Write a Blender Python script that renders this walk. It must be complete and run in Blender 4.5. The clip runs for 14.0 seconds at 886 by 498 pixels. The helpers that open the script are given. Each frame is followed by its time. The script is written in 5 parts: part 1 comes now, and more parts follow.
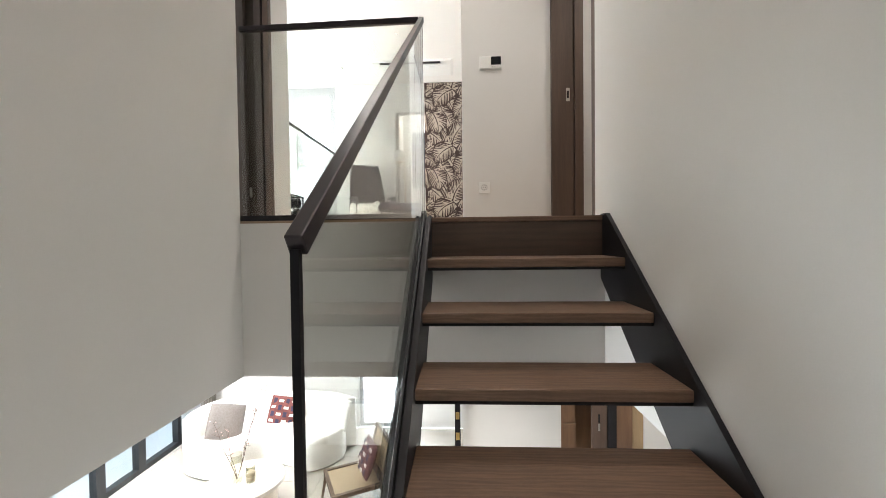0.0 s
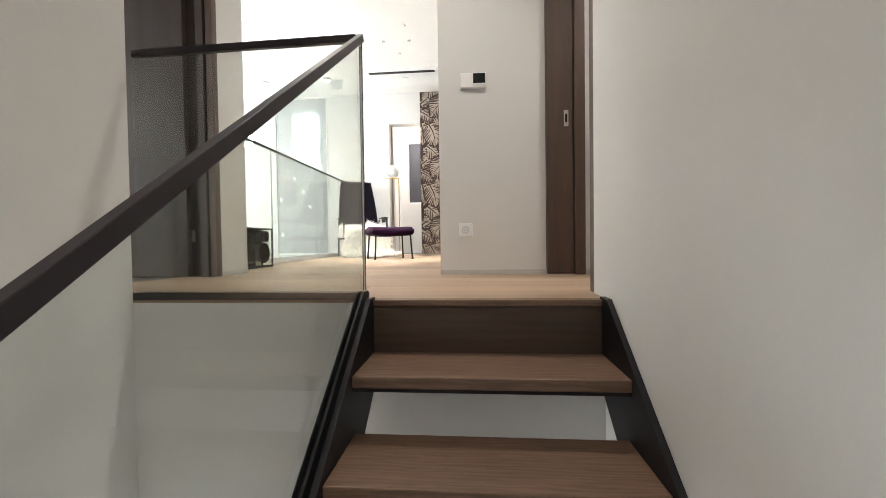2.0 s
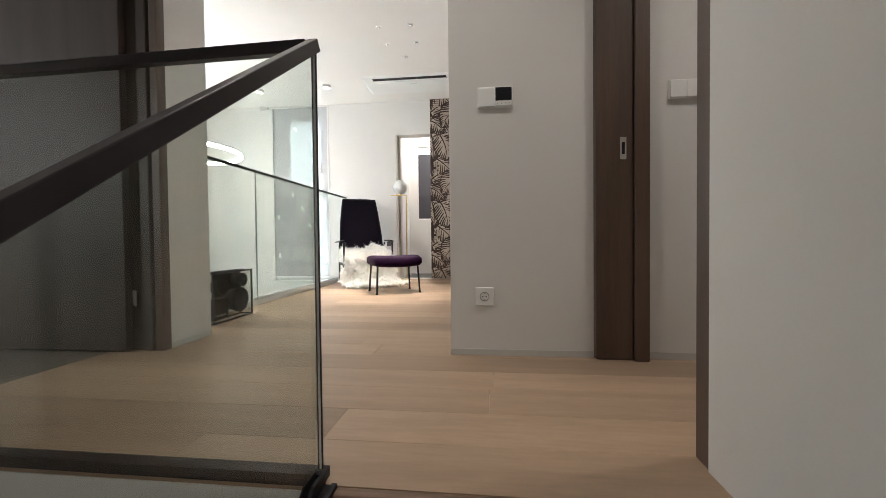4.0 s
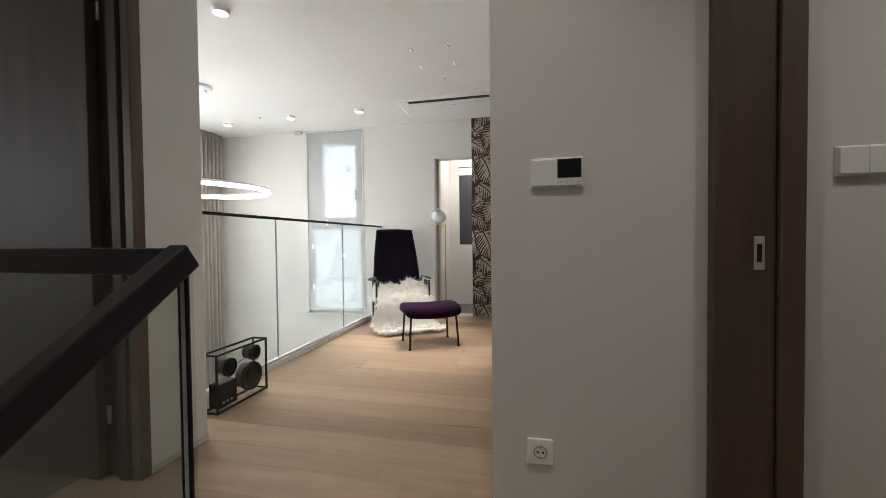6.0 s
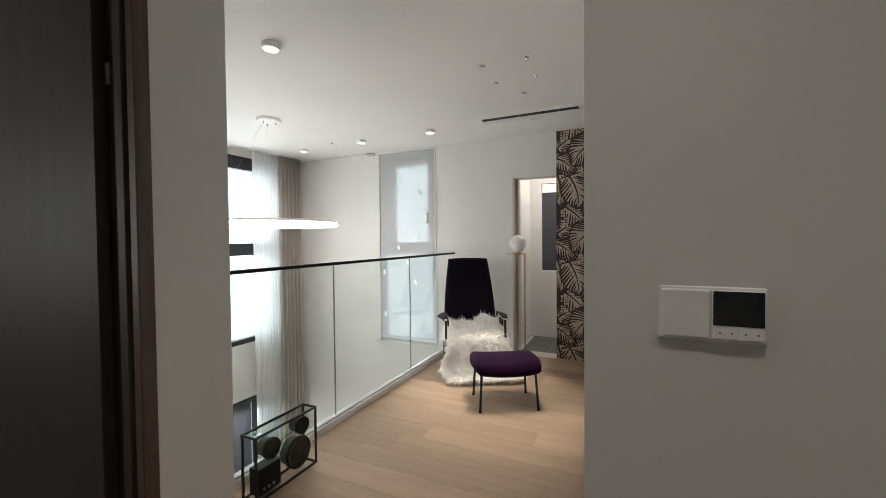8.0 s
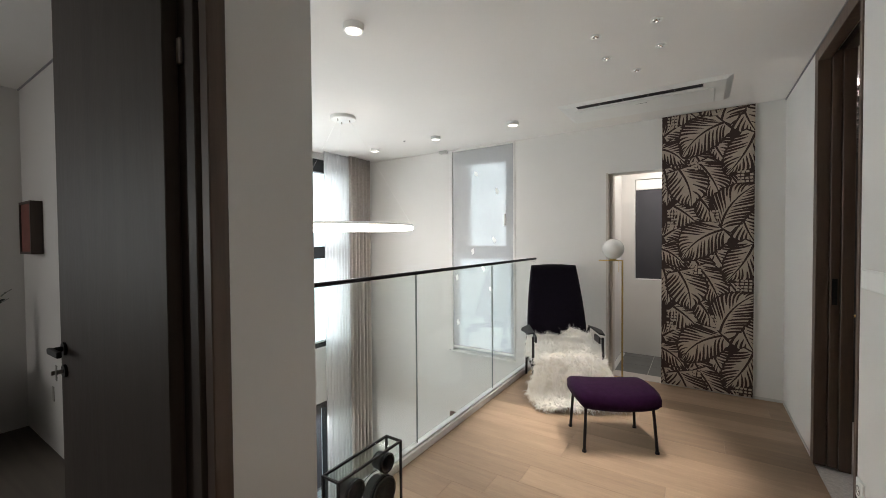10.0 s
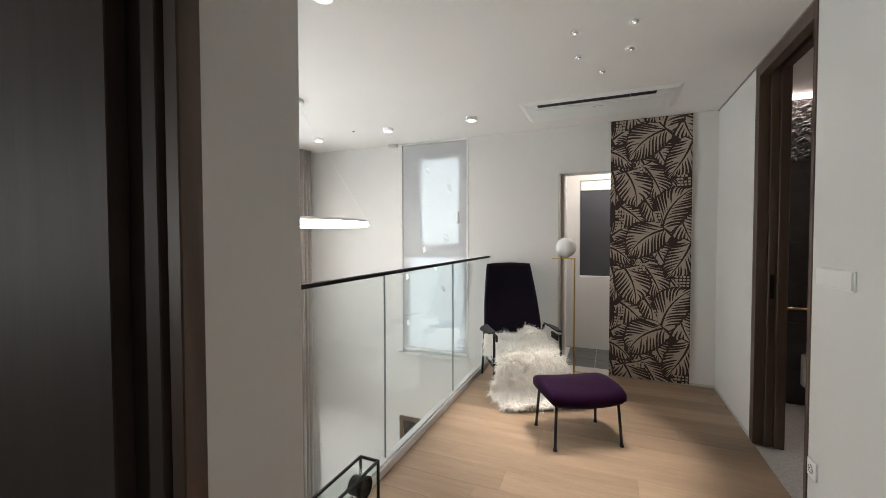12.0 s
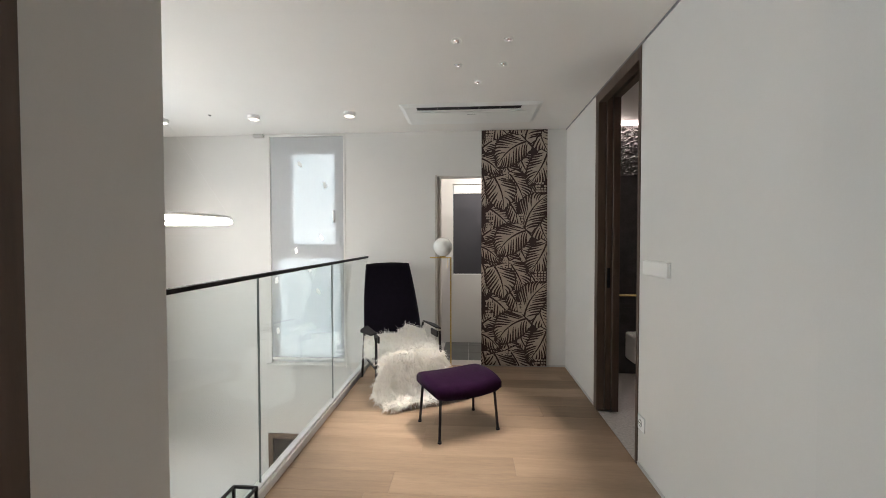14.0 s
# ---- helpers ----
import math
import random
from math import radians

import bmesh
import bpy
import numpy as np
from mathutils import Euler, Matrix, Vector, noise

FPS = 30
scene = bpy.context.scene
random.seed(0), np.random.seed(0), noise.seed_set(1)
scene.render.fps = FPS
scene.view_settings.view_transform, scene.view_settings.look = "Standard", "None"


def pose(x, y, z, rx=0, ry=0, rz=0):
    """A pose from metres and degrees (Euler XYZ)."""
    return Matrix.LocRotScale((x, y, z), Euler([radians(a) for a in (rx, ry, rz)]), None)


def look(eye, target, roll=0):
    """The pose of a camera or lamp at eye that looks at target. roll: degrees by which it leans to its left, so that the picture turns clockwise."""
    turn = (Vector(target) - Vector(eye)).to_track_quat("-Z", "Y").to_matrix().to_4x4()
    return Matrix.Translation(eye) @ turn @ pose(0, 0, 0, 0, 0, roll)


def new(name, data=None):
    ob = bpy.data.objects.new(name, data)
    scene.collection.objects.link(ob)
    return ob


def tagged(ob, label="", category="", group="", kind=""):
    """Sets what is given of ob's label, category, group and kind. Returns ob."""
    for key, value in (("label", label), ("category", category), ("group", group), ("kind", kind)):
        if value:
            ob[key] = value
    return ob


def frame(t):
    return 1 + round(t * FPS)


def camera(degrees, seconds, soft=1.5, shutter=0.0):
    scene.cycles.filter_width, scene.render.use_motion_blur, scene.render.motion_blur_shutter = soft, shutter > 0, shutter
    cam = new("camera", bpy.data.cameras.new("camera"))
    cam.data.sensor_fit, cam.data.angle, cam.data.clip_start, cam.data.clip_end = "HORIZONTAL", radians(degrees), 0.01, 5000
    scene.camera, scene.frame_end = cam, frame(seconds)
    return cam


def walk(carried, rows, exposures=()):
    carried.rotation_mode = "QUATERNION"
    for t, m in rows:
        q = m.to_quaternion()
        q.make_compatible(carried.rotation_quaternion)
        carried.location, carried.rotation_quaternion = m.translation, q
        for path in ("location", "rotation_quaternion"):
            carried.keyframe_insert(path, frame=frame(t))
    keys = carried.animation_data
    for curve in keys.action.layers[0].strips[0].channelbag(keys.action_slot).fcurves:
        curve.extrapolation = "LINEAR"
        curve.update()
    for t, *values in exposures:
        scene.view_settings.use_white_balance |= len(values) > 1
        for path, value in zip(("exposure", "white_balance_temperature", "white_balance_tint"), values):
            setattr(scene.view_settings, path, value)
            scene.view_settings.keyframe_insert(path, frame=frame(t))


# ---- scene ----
cam = camera(96.8, 14.0, soft=0.6)
# seconds, place, pitch, roll, yaw
PATH = [
    (0, 0.228, 0.180, -0.109, -1.26, 0.68, 2.75),
    (0.5, 0.285, 0.275, -0.091, -1.33, 0.75, 3.35),
    (1, 0.331, 0.411, 0.025, -1.26, 0.73, 3.77),
    (1.5, 0.401, 0.540, 0.095, -1.21, 0.79, 4.28),
    (2, 0.450, 0.663, 0.207, -1.23, 0.78, 4.67),
    (2.2, 0.451, 0.716, 0.225, -1.09, 0.88, 4.94),
    (4.3, 0.387, 1.344, 0.605, -1.21, 0.62, 7.00),
    (4.5, 0.367, 1.395, 0.662, -1.12, 0.67, 7.42),
    (5, 0.354, 1.502, 0.776, -1.33, 0.60, 8.44),
    (5.5, 0.393, 1.646, 0.880, -1.37, 0.67, 10.15),
    (6, 0.374, 1.757, 0.954, -1.34, 0.60, 12.88),
    (6.5, 0.330, 1.907, 1.068, -1.41, 0.54, 15.32),
    (7, 0.315, 2.031, 1.143, -1.30, 0.77, 16.63),
    (7.5, 0.341, 2.146, 1.248, -1.38, 0.57, 19.81),
    (8, 0.313, 2.236, 1.293, -1.32, 0.52, 24.86),
    (8.5, 0.247, 2.299, 1.382, -1.67, 0.73, 29.65),
    (9, 0.194, 2.386, 1.371, -1.28, 0.57, 32.62),
    (9.2, 0.155, 2.430, 1.360, -1.22, 0.45, 33.25),
    (11.3, -0.366, 2.470, 1.327, -1.47, -0.13, 28.95),
    (11.5, -0.372, 2.474, 1.339, -1.46, 0.10, 26.96),
    (12, -0.374, 2.476, 1.337, -1.62, 0.11, 22.74),
    (12.5, -0.396, 2.471, 1.340, -1.67, -0.06, 16.39),
    (13, -0.427, 2.470, 1.339, -1.57, 0.12, 9.53),
    (13.5, -0.450, 2.478, 1.335, -1.52, 0.18, 5.23),
    (14, -0.472, 2.484, 1.320, -1.41, 0.06, 3.94),
]
# seconds, stops, kelvin, tint
EXPOSURES = [(0, 1.93, 6540, 12), (2.2, 1.86, 6540, 12), (4.3, 0.92, 6600, 13), (5.2, 0.78, 6620, 13), (7, 0.02, 6650, 12), (9.2, 0.03, 6650, 12), (11.3, 0.07, 6700, 13), (12.5, 0.14, 6700, 13), (14, 0.13, 6700, 13)]
walk(cam, [(t, pose(x, y, z, 90 + p, r, w)) for t, x, y, z, p, r, w in PATH], EXPOSURES)

# ---- key numbers of the plan ----
ZC = 2.442        # upper ceiling
YE = 6.589        # end wall of the hall
XW = 0.508        # right wall of the hall
XP, YP = 0.24, 3.051   # corner of the pier
YB = 3.335        # back of pier and bedroom wall
XR = -1.56        # line of the gallery balustrade
XV = -4.05        # window wall of the void
ZL = -3.2         # lower floor
ZS = -0.77        # underside of the upper slab
XL = -0.856       # left wall of the stairwell
XS = 0.897        # right wall of the stairwell
RISE, GO = 0.1774, 0.2327
YN = 2.008        # line of the treads' front edges, carried up to the landing
ZN = -0.008       # height of that line at YN

# ---- world, lights ----
world = bpy.data.worlds.new("sky")
scene.world = world
world.use_nodes = True
wn = world.node_tree
sky = wn.nodes.new("ShaderNodeTexSky")
sky.sky_type, sky.sun_disc = "NISHITA", False
sky.sun_elevation, sky.sun_rotation = radians(40), radians(200)
wn.nodes["Background"].inputs["Strength"].default_value = 0.08
wn.links.new(sky.outputs[0], wn.nodes["Background"].inputs[0])


def lamp(name, kind, m, energy, color=(1, 1, 1), **more):
    data = bpy.data.lights.new(name, kind)
    data.energy, data.color = energy, color
    if kind == "AREA":
        data.shape, data.size, data.size_y = "RECTANGLE", more["w"], more["h"]
    if kind == "SPOT":
        data.spot_size, data.spot_blend, data.shadow_soft_size = radians(more["cone"]), more.get("blend", 0.5), more.get("soft", 0.03)
    if kind == "POINT":
        data.shadow_soft_size = more.get("soft", 0.05)
    ob = new(name, data)
    ob.matrix_world = m
    return ob


DAY = (0.92, 0.97, 1.0)
WARM = (1.0, 0.948, 0.872)
lamp("window_light_void", "AREA", look((XV - 0.14, 4.9, 1.18), (0, 4.9, 1.0)), 42, DAY, w=2.5, h=2.3)
# next two: unseen fills indoors, added as daylight of the living room window
lamp("window_light_living", "AREA", look((XV + 0.3, 3.8, -0.8), (XV + 0.42, 3.8, -3.2)), 52, DAY, w=3.8, h=0.4)
lamp("window_light_side", "AREA", look((XV + 0.1, 2.1, -1.95), (0, 2.1, -1.9)), 42, DAY, w=2.0, h=2.0)
lamp("window_light_end", "AREA", look((-2.21, YE + 0.15, 1.2), (-2.21, 0, 1.2)), 4.6, DAY, w=0.78, h=2.3)
lamp("window_light_low_end", "AREA", look((-1.0, YE + 0.14, -2.0), (-1.0, 0, -2.2)), 20, DAY, w=0.8, h=2.2)

# fill lamp, added to brighten the bedroom and its open door leaf
lamp("window_light_bedroom", "AREA", look((-4.12, 0.9, 1.45), (-2.3, 2.6, 1.0)), 13, (1.0, 0.98, 0.96), w=1.2, h=1.1)

# ---- materials ----


def mat(name, color, rough=0.5, metal=0.0, vary=0.06, scale=6.0, bump=0.05, fine=220.0, spec=0.5, sheen=0.0, island=0.0, stretch=(1, 1, 1)):
    m = bpy.data.materials.new(name)
    m.use_nodes = True
    nt = m.node_tree
    b = nt.nodes["Principled BSDF"]
    b.inputs["Roughness"].default_value = rough
    b.inputs["Metallic"].default_value = metal
    b.inputs["Specular IOR Level"].default_value = spec
    if sheen:
        b.inputs["Sheen Weight"].default_value = sheen
        b.inputs["Sheen Roughness"].default_value = 0.4
    co = nt.nodes.new("ShaderNodeTexCoord")
    mp = nt.nodes.new("ShaderNodeMapping")
    mp.inputs["Scale"].default_value = stretch
    nt.links.new(co.outputs["Object"], mp.inputs[0])
    n1 = nt.nodes.new("ShaderNodeTexNoise")
    n1.inputs["Scale"].default_value, n1.inputs["Detail"].default_value = scale, 5
    n2 = nt.nodes.new("ShaderNodeTexNoise")
    n2.inputs["Scale"].default_value, n2.inputs["Detail"].default_value = fine, 3
    for n in (n1, n2):
        nt.links.new(mp.outputs[0], n.inputs["Vector"])
    add = nt.nodes.new("ShaderNodeMath")
    add.operation = "MULTIPLY_ADD"
    add.inputs[1].default_value = 0.4
    nt.links.new(n2.outputs["Fac"], add.inputs[0])
    nt.links.new(n1.outputs["Fac"], add.inputs[2])
    ramp = nt.nodes.new("ShaderNodeValToRGB")
    lo = [max(0, c * (1 - vary)) for c in color]
    hi = [min(1, c * (1 + vary)) for c in color]
    ramp.color_ramp.elements[0].position, ramp.color_ramp.elements[1].position = 0.45, 0.95
    ramp.color_ramp.elements[0].color, ramp.color_ramp.elements[1].color = (*lo, 1), (*hi, 1)
    nt.links.new(add.outputs[0], ramp.inputs[0])
    nt.links.new(ramp.outputs[0], b.inputs["Base Color"])
    if bump:
        bp = nt.nodes.new("ShaderNodeBump")
        bp.inputs["Strength"].default_value, bp.inputs["Distance"].default_value = bump, 0.002
        nt.links.new(n2.outputs["Fac"], bp.inputs["Height"])
        nt.links.new(bp.outputs[0], b.inputs["Normal"])
    return m


def wood(name, color, rough=0.45, axis=0, vary=0.3, per_piece=0.15, bump=0.12, dens=7.0, figure=0.16, along=0.09, span=(0.3, 0.72)):
    """Straight-grained timber; axis is the grain's direction."""
    m = bpy.data.materials.new(name)
    m.use_nodes = True
    nt = m.node_tree
    b = nt.nodes["Principled BSDF"]
    b.inputs["Roughness"].default_value = rough
    co = nt.nodes.new("ShaderNodeTexCoord")
    info = nt.nodes.new("ShaderNodeObjectInfo")
    shift = nt.nodes.new("ShaderNodeVectorMath")
    shift.operation = "MULTIPLY_ADD"
    comb = nt.nodes.new("ShaderNodeCombineXYZ")
    for k in range(3):
        nt.links.new(info.outputs["Random"], comb.inputs[k])
    shift.inputs[1].default_value = (17, 23, 31)
    nt.links.new(comb.outputs[0], shift.inputs[0])
    nt.links.new(co.outputs["Object"], shift.inputs[2])
    mp = nt.nodes.new("ShaderNodeMapping")
    sc = [1.0, 1.0, 1.0]
    sc[axis] = along
    mp.inputs["Scale"].default_value = sc
    nt.links.new(shift.outputs[0], mp.inputs[0])
    big = nt.nodes.new("ShaderNodeTexNoise")
    big.inputs["Scale"].default_value, big.inputs["Detail"].default_value, big.inputs["Distortion"].default_value = dens, 4, 1.2
    fine = nt.nodes.new("ShaderNodeTexNoise")
    fine.inputs["Scale"].default_value, fine.inputs["Detail"].default_value, fine.inputs["Roughness"].default_value = dens * 14, 4, 0.7
    wave = nt.nodes.new("ShaderNodeTexWave")
    wave.wave_type, wave.bands_direction = "RINGS", "Y" if axis != 1 else "X"
    wave.inputs["Scale"].default_value, wave.inputs["Distortion"].default_value, wave.inputs["Detail"].default_value = dens * 0.9, 9, 4
    wave.inputs["Detail Scale"].default_value = 1.2
    for n in (big, fine, wave):
        nt.links.new(mp.outputs[0], n.inputs["Vector"])
    m1 = nt.nodes.new("ShaderNodeMix")
    m1.inputs[0].default_value = 0.5
    nt.links.new(big.outputs["Fac"], m1.inputs[2])
    nt.links.new(fine.outputs["Fac"], m1.inputs[3])
    m2 = nt.nodes.new("ShaderNodeMix")
    m2.inputs[0].default_value = figure
    nt.links.new(m1.outputs[0], m2.inputs[2])
    nt.links.new(wave.outputs["Fac"], m2.inputs[3])
    ramp = nt.nodes.new("ShaderNodeValToRGB")
    ramp.color_ramp.elements[0].position, ramp.color_ramp.elements[1].position = span
    ramp.color_ramp.elements[0].color = (*[c * (1 - vary) for c in color], 1)
    ramp.color_ramp.elements[1].color = (*[min(1, c * (1 + vary)) for c in color], 1)
    nt.links.new(m2.outputs[0], ramp.inputs[0])
    hsv = nt.nodes.new("ShaderNodeHueSaturation")
    rng = nt.nodes.new("ShaderNodeMapRange")
    rng.inputs[3].default_value, rng.inputs[4].default_value = 1 - per_piece, 1 + per_piece
    nt.links.new(info.outputs["Random"], rng.inputs[0])
    nt.links.new(rng.outputs[0], hsv.inputs["Value"])
    nt.links.new(ramp.outputs[0], hsv.inputs["Color"])
    nt.links.new(hsv.outputs[0], b.inputs["Base Color"])
    rr = nt.nodes.new("ShaderNodeMapRange")
    rr.inputs[3].default_value, rr.inputs[4].default_value = rough - 0.08, rough + 0.12
    nt.links.new(fine.outputs["Fac"], rr.inputs[0])
    nt.links.new(rr.outputs[0], b.inputs["Roughness"])
    bp = nt.nodes.new("ShaderNodeBump")
    bp.inputs["Strength"].default_value, bp.inputs["Distance"].default_value = bump, 0.002
    nt.links.new(fine.outputs["Fac"], bp.inputs["Height"])
    nt.links.new(bp.outputs[0], b.inputs["Normal"])
    return m


def clear_glass(name, tint=(0.93, 0.97, 0.96), gloss=0.07):
    """Thin flat glass: mostly clear, with a mirror reflection that grows at a slant."""
    m = bpy.data.materials.new(name)
    m.use_nodes = True
    nt = m.node_tree
    nt.nodes.remove(nt.nodes["Principled BSDF"])
    out = nt.nodes["Material Output"]
    tr = nt.nodes.new("ShaderNodeBsdfTransparent")
    tr.inputs[0].default_value = (*tint, 1)
    gl = nt.nodes.new("ShaderNodeBsdfGlossy")
    gl.inputs["Roughness"].default_value = 0.01
    lw = nt.nodes.new("ShaderNodeLayerWeight")
    lw.inputs["Blend"].default_value = 0.5
    pw = nt.nodes.new("ShaderNodeMath")
    pw.operation = "POWER"
    pw.inputs[1].default_value = 5.0
    nt.links.new(lw.outputs["Facing"], pw.inputs[0])
    fr = nt.nodes.new("ShaderNodeMath")
    fr.operation = "MULTIPLY_ADD"
    fr.inputs[1].default_value, fr.inputs[2].default_value = 0.8 * gloss / 0.07, 0.03 * gloss / 0.07
    nt.links.new(pw.outputs[0], fr.inputs[0])
    mx = nt.nodes.new("ShaderNodeMixShader")
    nt.links.new(fr.outputs[0], mx.inputs[0])
    nt.links.new(tr.outputs[0], mx.inputs[1])
    nt.links.new(gl.outputs[0], mx.inputs[2])
    nt.links.new(mx.outputs[0], out.inputs[0])
    return m


def veil(name, color, clear, through_share=0.5):
    """Woven see-through cloth or film: part clear, part diffuse and translucent."""
    m = bpy.data.materials.new(name)
    m.use_nodes = True
    nt = m.node_tree
    nt.nodes.remove(nt.nodes["Principled BSDF"])
    out = nt.nodes["Material Output"]
    tr = nt.nodes.new("ShaderNodeBsdfTransparent")
    df = nt.nodes.new("ShaderNodeBsdfDiffuse")
    tl = nt.nodes.new("ShaderNodeBsdfTranslucent")
    noise_t = nt.nodes.new("ShaderNodeTexNoise")
    noise_t.inputs["Scale"].default_value = 30
    rp = nt.nodes.new("ShaderNodeValToRGB")
    rp.color_ramp.elements[0].color = (*[c * 0.93 for c in color], 1)
    rp.color_ramp.elements[1].color = (*color, 1)
    nt.links.new(noise_t.outputs["Fac"], rp.inputs[0])
    for n in (df, tl):
        nt.links.new(rp.outputs[0], n.inputs[0])
    m1 = nt.nodes.new("ShaderNodeMixShader")
    m1.inputs[0].default_value = through_share
    nt.links.new(df.outputs[0], m1.inputs[1])
    nt.links.new(tl.outputs[0], m1.inputs[2])
    m2 = nt.nodes.new("ShaderNodeMixShader")
    m2.inputs[0].default_value = 1 - clear
    nt.links.new(tr.outputs[0], m2.inputs[1])
    nt.links.new(m1.outputs[0], m2.inputs[2])
    nt.links.new(m2.outputs[0], out.inputs[0])
    return m


def glow(name, color, strength):
    m = bpy.data.materials.new(name)
    m.use_nodes = True
    b = m.node_tree.nodes["Principled BSDF"]
    b.inputs["Base Color"].default_value = (0.8, 0.8, 0.8, 1)
    b.inputs["Emission Color"].default_value = (*color, 1)
    b.inputs["Emission Strength"].default_value = strength
    return m


M_WALL = mat("wall_paint", (0.72, 0.705, 0.68), 0.75, vary=0.025, scale=1.6, bump=0.10, fine=260, spec=0.25)
M_CEIL = mat("ceiling_paint", (0.86, 0.84, 0.81), 0.85, vary=0.02, scale=1.2, bump=0.04, spec=0.2)
M_SKIRT = mat("skirting_paint", (0.55, 0.54, 0.51), 0.5, vary=0.03)
M_OAK = wood("pale_oak", (0.345, 0.243, 0.167), 0.48, 0, 0.20, 0.20, 0.10, 5.0, 0.06, 0.13)
M_OAK.node_tree.nodes["Principled BSDF"].inputs["Specular IOR Level"].default_value = 0.32
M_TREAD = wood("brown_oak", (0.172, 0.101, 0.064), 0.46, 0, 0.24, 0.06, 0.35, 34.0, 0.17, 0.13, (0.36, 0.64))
# same oak as the treads; the nosing's shade is put into this darker colour
M_RISER_SHADE = wood("shaded_oak_riser", (0.075, 0.047, 0.032), 0.5, 0, 0.25, 0.03, 0.2, 12.0)
M_FRAME = wood("dark_walnut_upright", (0.095, 0.060, 0.043), 0.45, 2, 0.3, 0.03)
M_LEAF = wood("dark_grey_oak_upright", (0.058, 0.044, 0.037), 0.5, 2, 0.2, 0.03, 0.03)
M_LEAF.node_tree.nodes["Principled BSDF"].inputs["Specular IOR Level"].default_value = 0.3
M_BLACK = mat("black_powder_coat", (0.009, 0.008, 0.010), 0.5, 0.0, 0.15, 20, 0.08, 500, 0.3)
M_RAIL = mat("dark_bronze_rail", (0.026, 0.021, 0.025), 0.36, 0.2, 0.12, 20, 0.05, 500)
M_GLASS = clear_glass("balustrade_glass", (0.965, 0.985, 0.98))
M_GLASS_STAIR = clear_glass("tinted_stair_glass", (0.945, 0.963, 0.95), 0.08)
M_ACRYL = clear_glass("clear_acrylic", (0.96, 0.98, 0.97), 0.02)
M_EDGE = mat("dark_glass_edge", (0.14, 0.165, 0.155), 0.3, vary=0.03, bump=0.0)
M_CHROME = mat("bright_chrome", (0.85, 0.85, 0.85), 0.12, 1.0, 0.02, 30, 0.0)
M_PANE = clear_glass("window_glass", (0.97, 0.99, 1.0), 0.16)
M_WHITE = mat("white_plastic", (0.86, 0.86, 0.84), 0.35, vary=0.02, bump=0.01)
M_GREYPL = mat("grey_plastic", (0.25, 0.25, 0.26), 0.4, vary=0.03, bump=0.01)
M_SCREEN = mat("dark_display", (0.012, 0.013, 0.016), 0.12, vary=0.1, bump=0.0)
M_BRASS = mat("brushed_brass", (0.62, 0.44, 0.17), 0.28, 1.0, 0.08, 30, 0.05, 400)
M_PULL = mat("pale_satin_metal", (0.55, 0.51, 0.46), 0.4, 0.4, 0.05, 30, 0.03)
M_STEEL = mat("satin_steel", (0.45, 0.43, 0.40), 0.35, 1.0, 0.08, 30, 0.04, 400)
M_ALU = mat("dark_window_frame", (0.022, 0.024, 0.028), 0.45, 0.0, 0.1, 10, 0.03)
M_UPVC = mat("grey_window_frame", (0.58, 0.59, 0.60), 0.45, 0.0, 0.05, 10, 0.02)
M_DRAPE = mat("taupe_curtain_cloth", (0.36, 0.33, 0.30), 0.9, vary=0.12, scale=40, bump=0.3, fine=900, sheen=0.3)
M_SHEER = veil("white_sheer", (0.97, 0.975, 0.98), 0.4, 0.6)
M_SCRIM = veil("grey_roller_mesh", (0.74, 0.75, 0.76), 0.5, 0.03)
M_VELVET = mat("black_velvet", (0.006, 0.004, 0.009), 0.9, vary=0.2, scale=30, bump=0.2, fine=900, spec=0.1, sheen=0.06)
M_PURPLE = mat("plum_velvet", (0.016, 0.0025, 0.018), 0.85, vary=0.25, scale=25, bump=0.25, fine=900, spec=0.08, sheen=0.06)
M_FUR = mat("white_fleece", (0.90, 0.87, 0.81), 0.9, vary=0.05, scale=30, bump=0.3, fine=700, spec=0.1)
M_FLEECE = veil("long_white_wool", (0.98, 0.965, 0.93), 0.0, 0.36)
M_TILE = mat("grey_floor_tile", (0.115, 0.115, 0.11), 0.5, vary=0.15, scale=5)
M_SAND = mat("terrazzo_floor", (0.55, 0.52, 0.50), 0.6, vary=0.2, scale=60, bump=0.1)
M_SLATE = mat("dark_stone_wall", (0.055, 0.05, 0.05), 0.7, vary=0.35, scale=9, bump=0.4, fine=60)
M_BLIND = mat("charcoal_blind", (0.055, 0.055, 0.065), 0.6, vary=0.08, scale=3)
M_BOUCLE = mat("white_boucle", (0.80, 0.77, 0.72), 0.95, vary=0.08, scale=60, bump=0.8, fine=350, sheen=0.2)
# two backdrop glows: daylight, and a dimmer blue with the yard's shade in it
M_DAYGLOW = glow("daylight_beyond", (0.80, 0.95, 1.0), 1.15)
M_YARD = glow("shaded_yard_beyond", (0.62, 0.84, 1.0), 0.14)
M_RING = glow("led_ring", (1.0, 0.94, 0.86), 19.0)
M_COVE = glow("cove_strip", (1.0, 0.88, 0.86), 1.6)
M_LED = glow("led_lens", (1.0, 0.92, 0.8), 4.0)

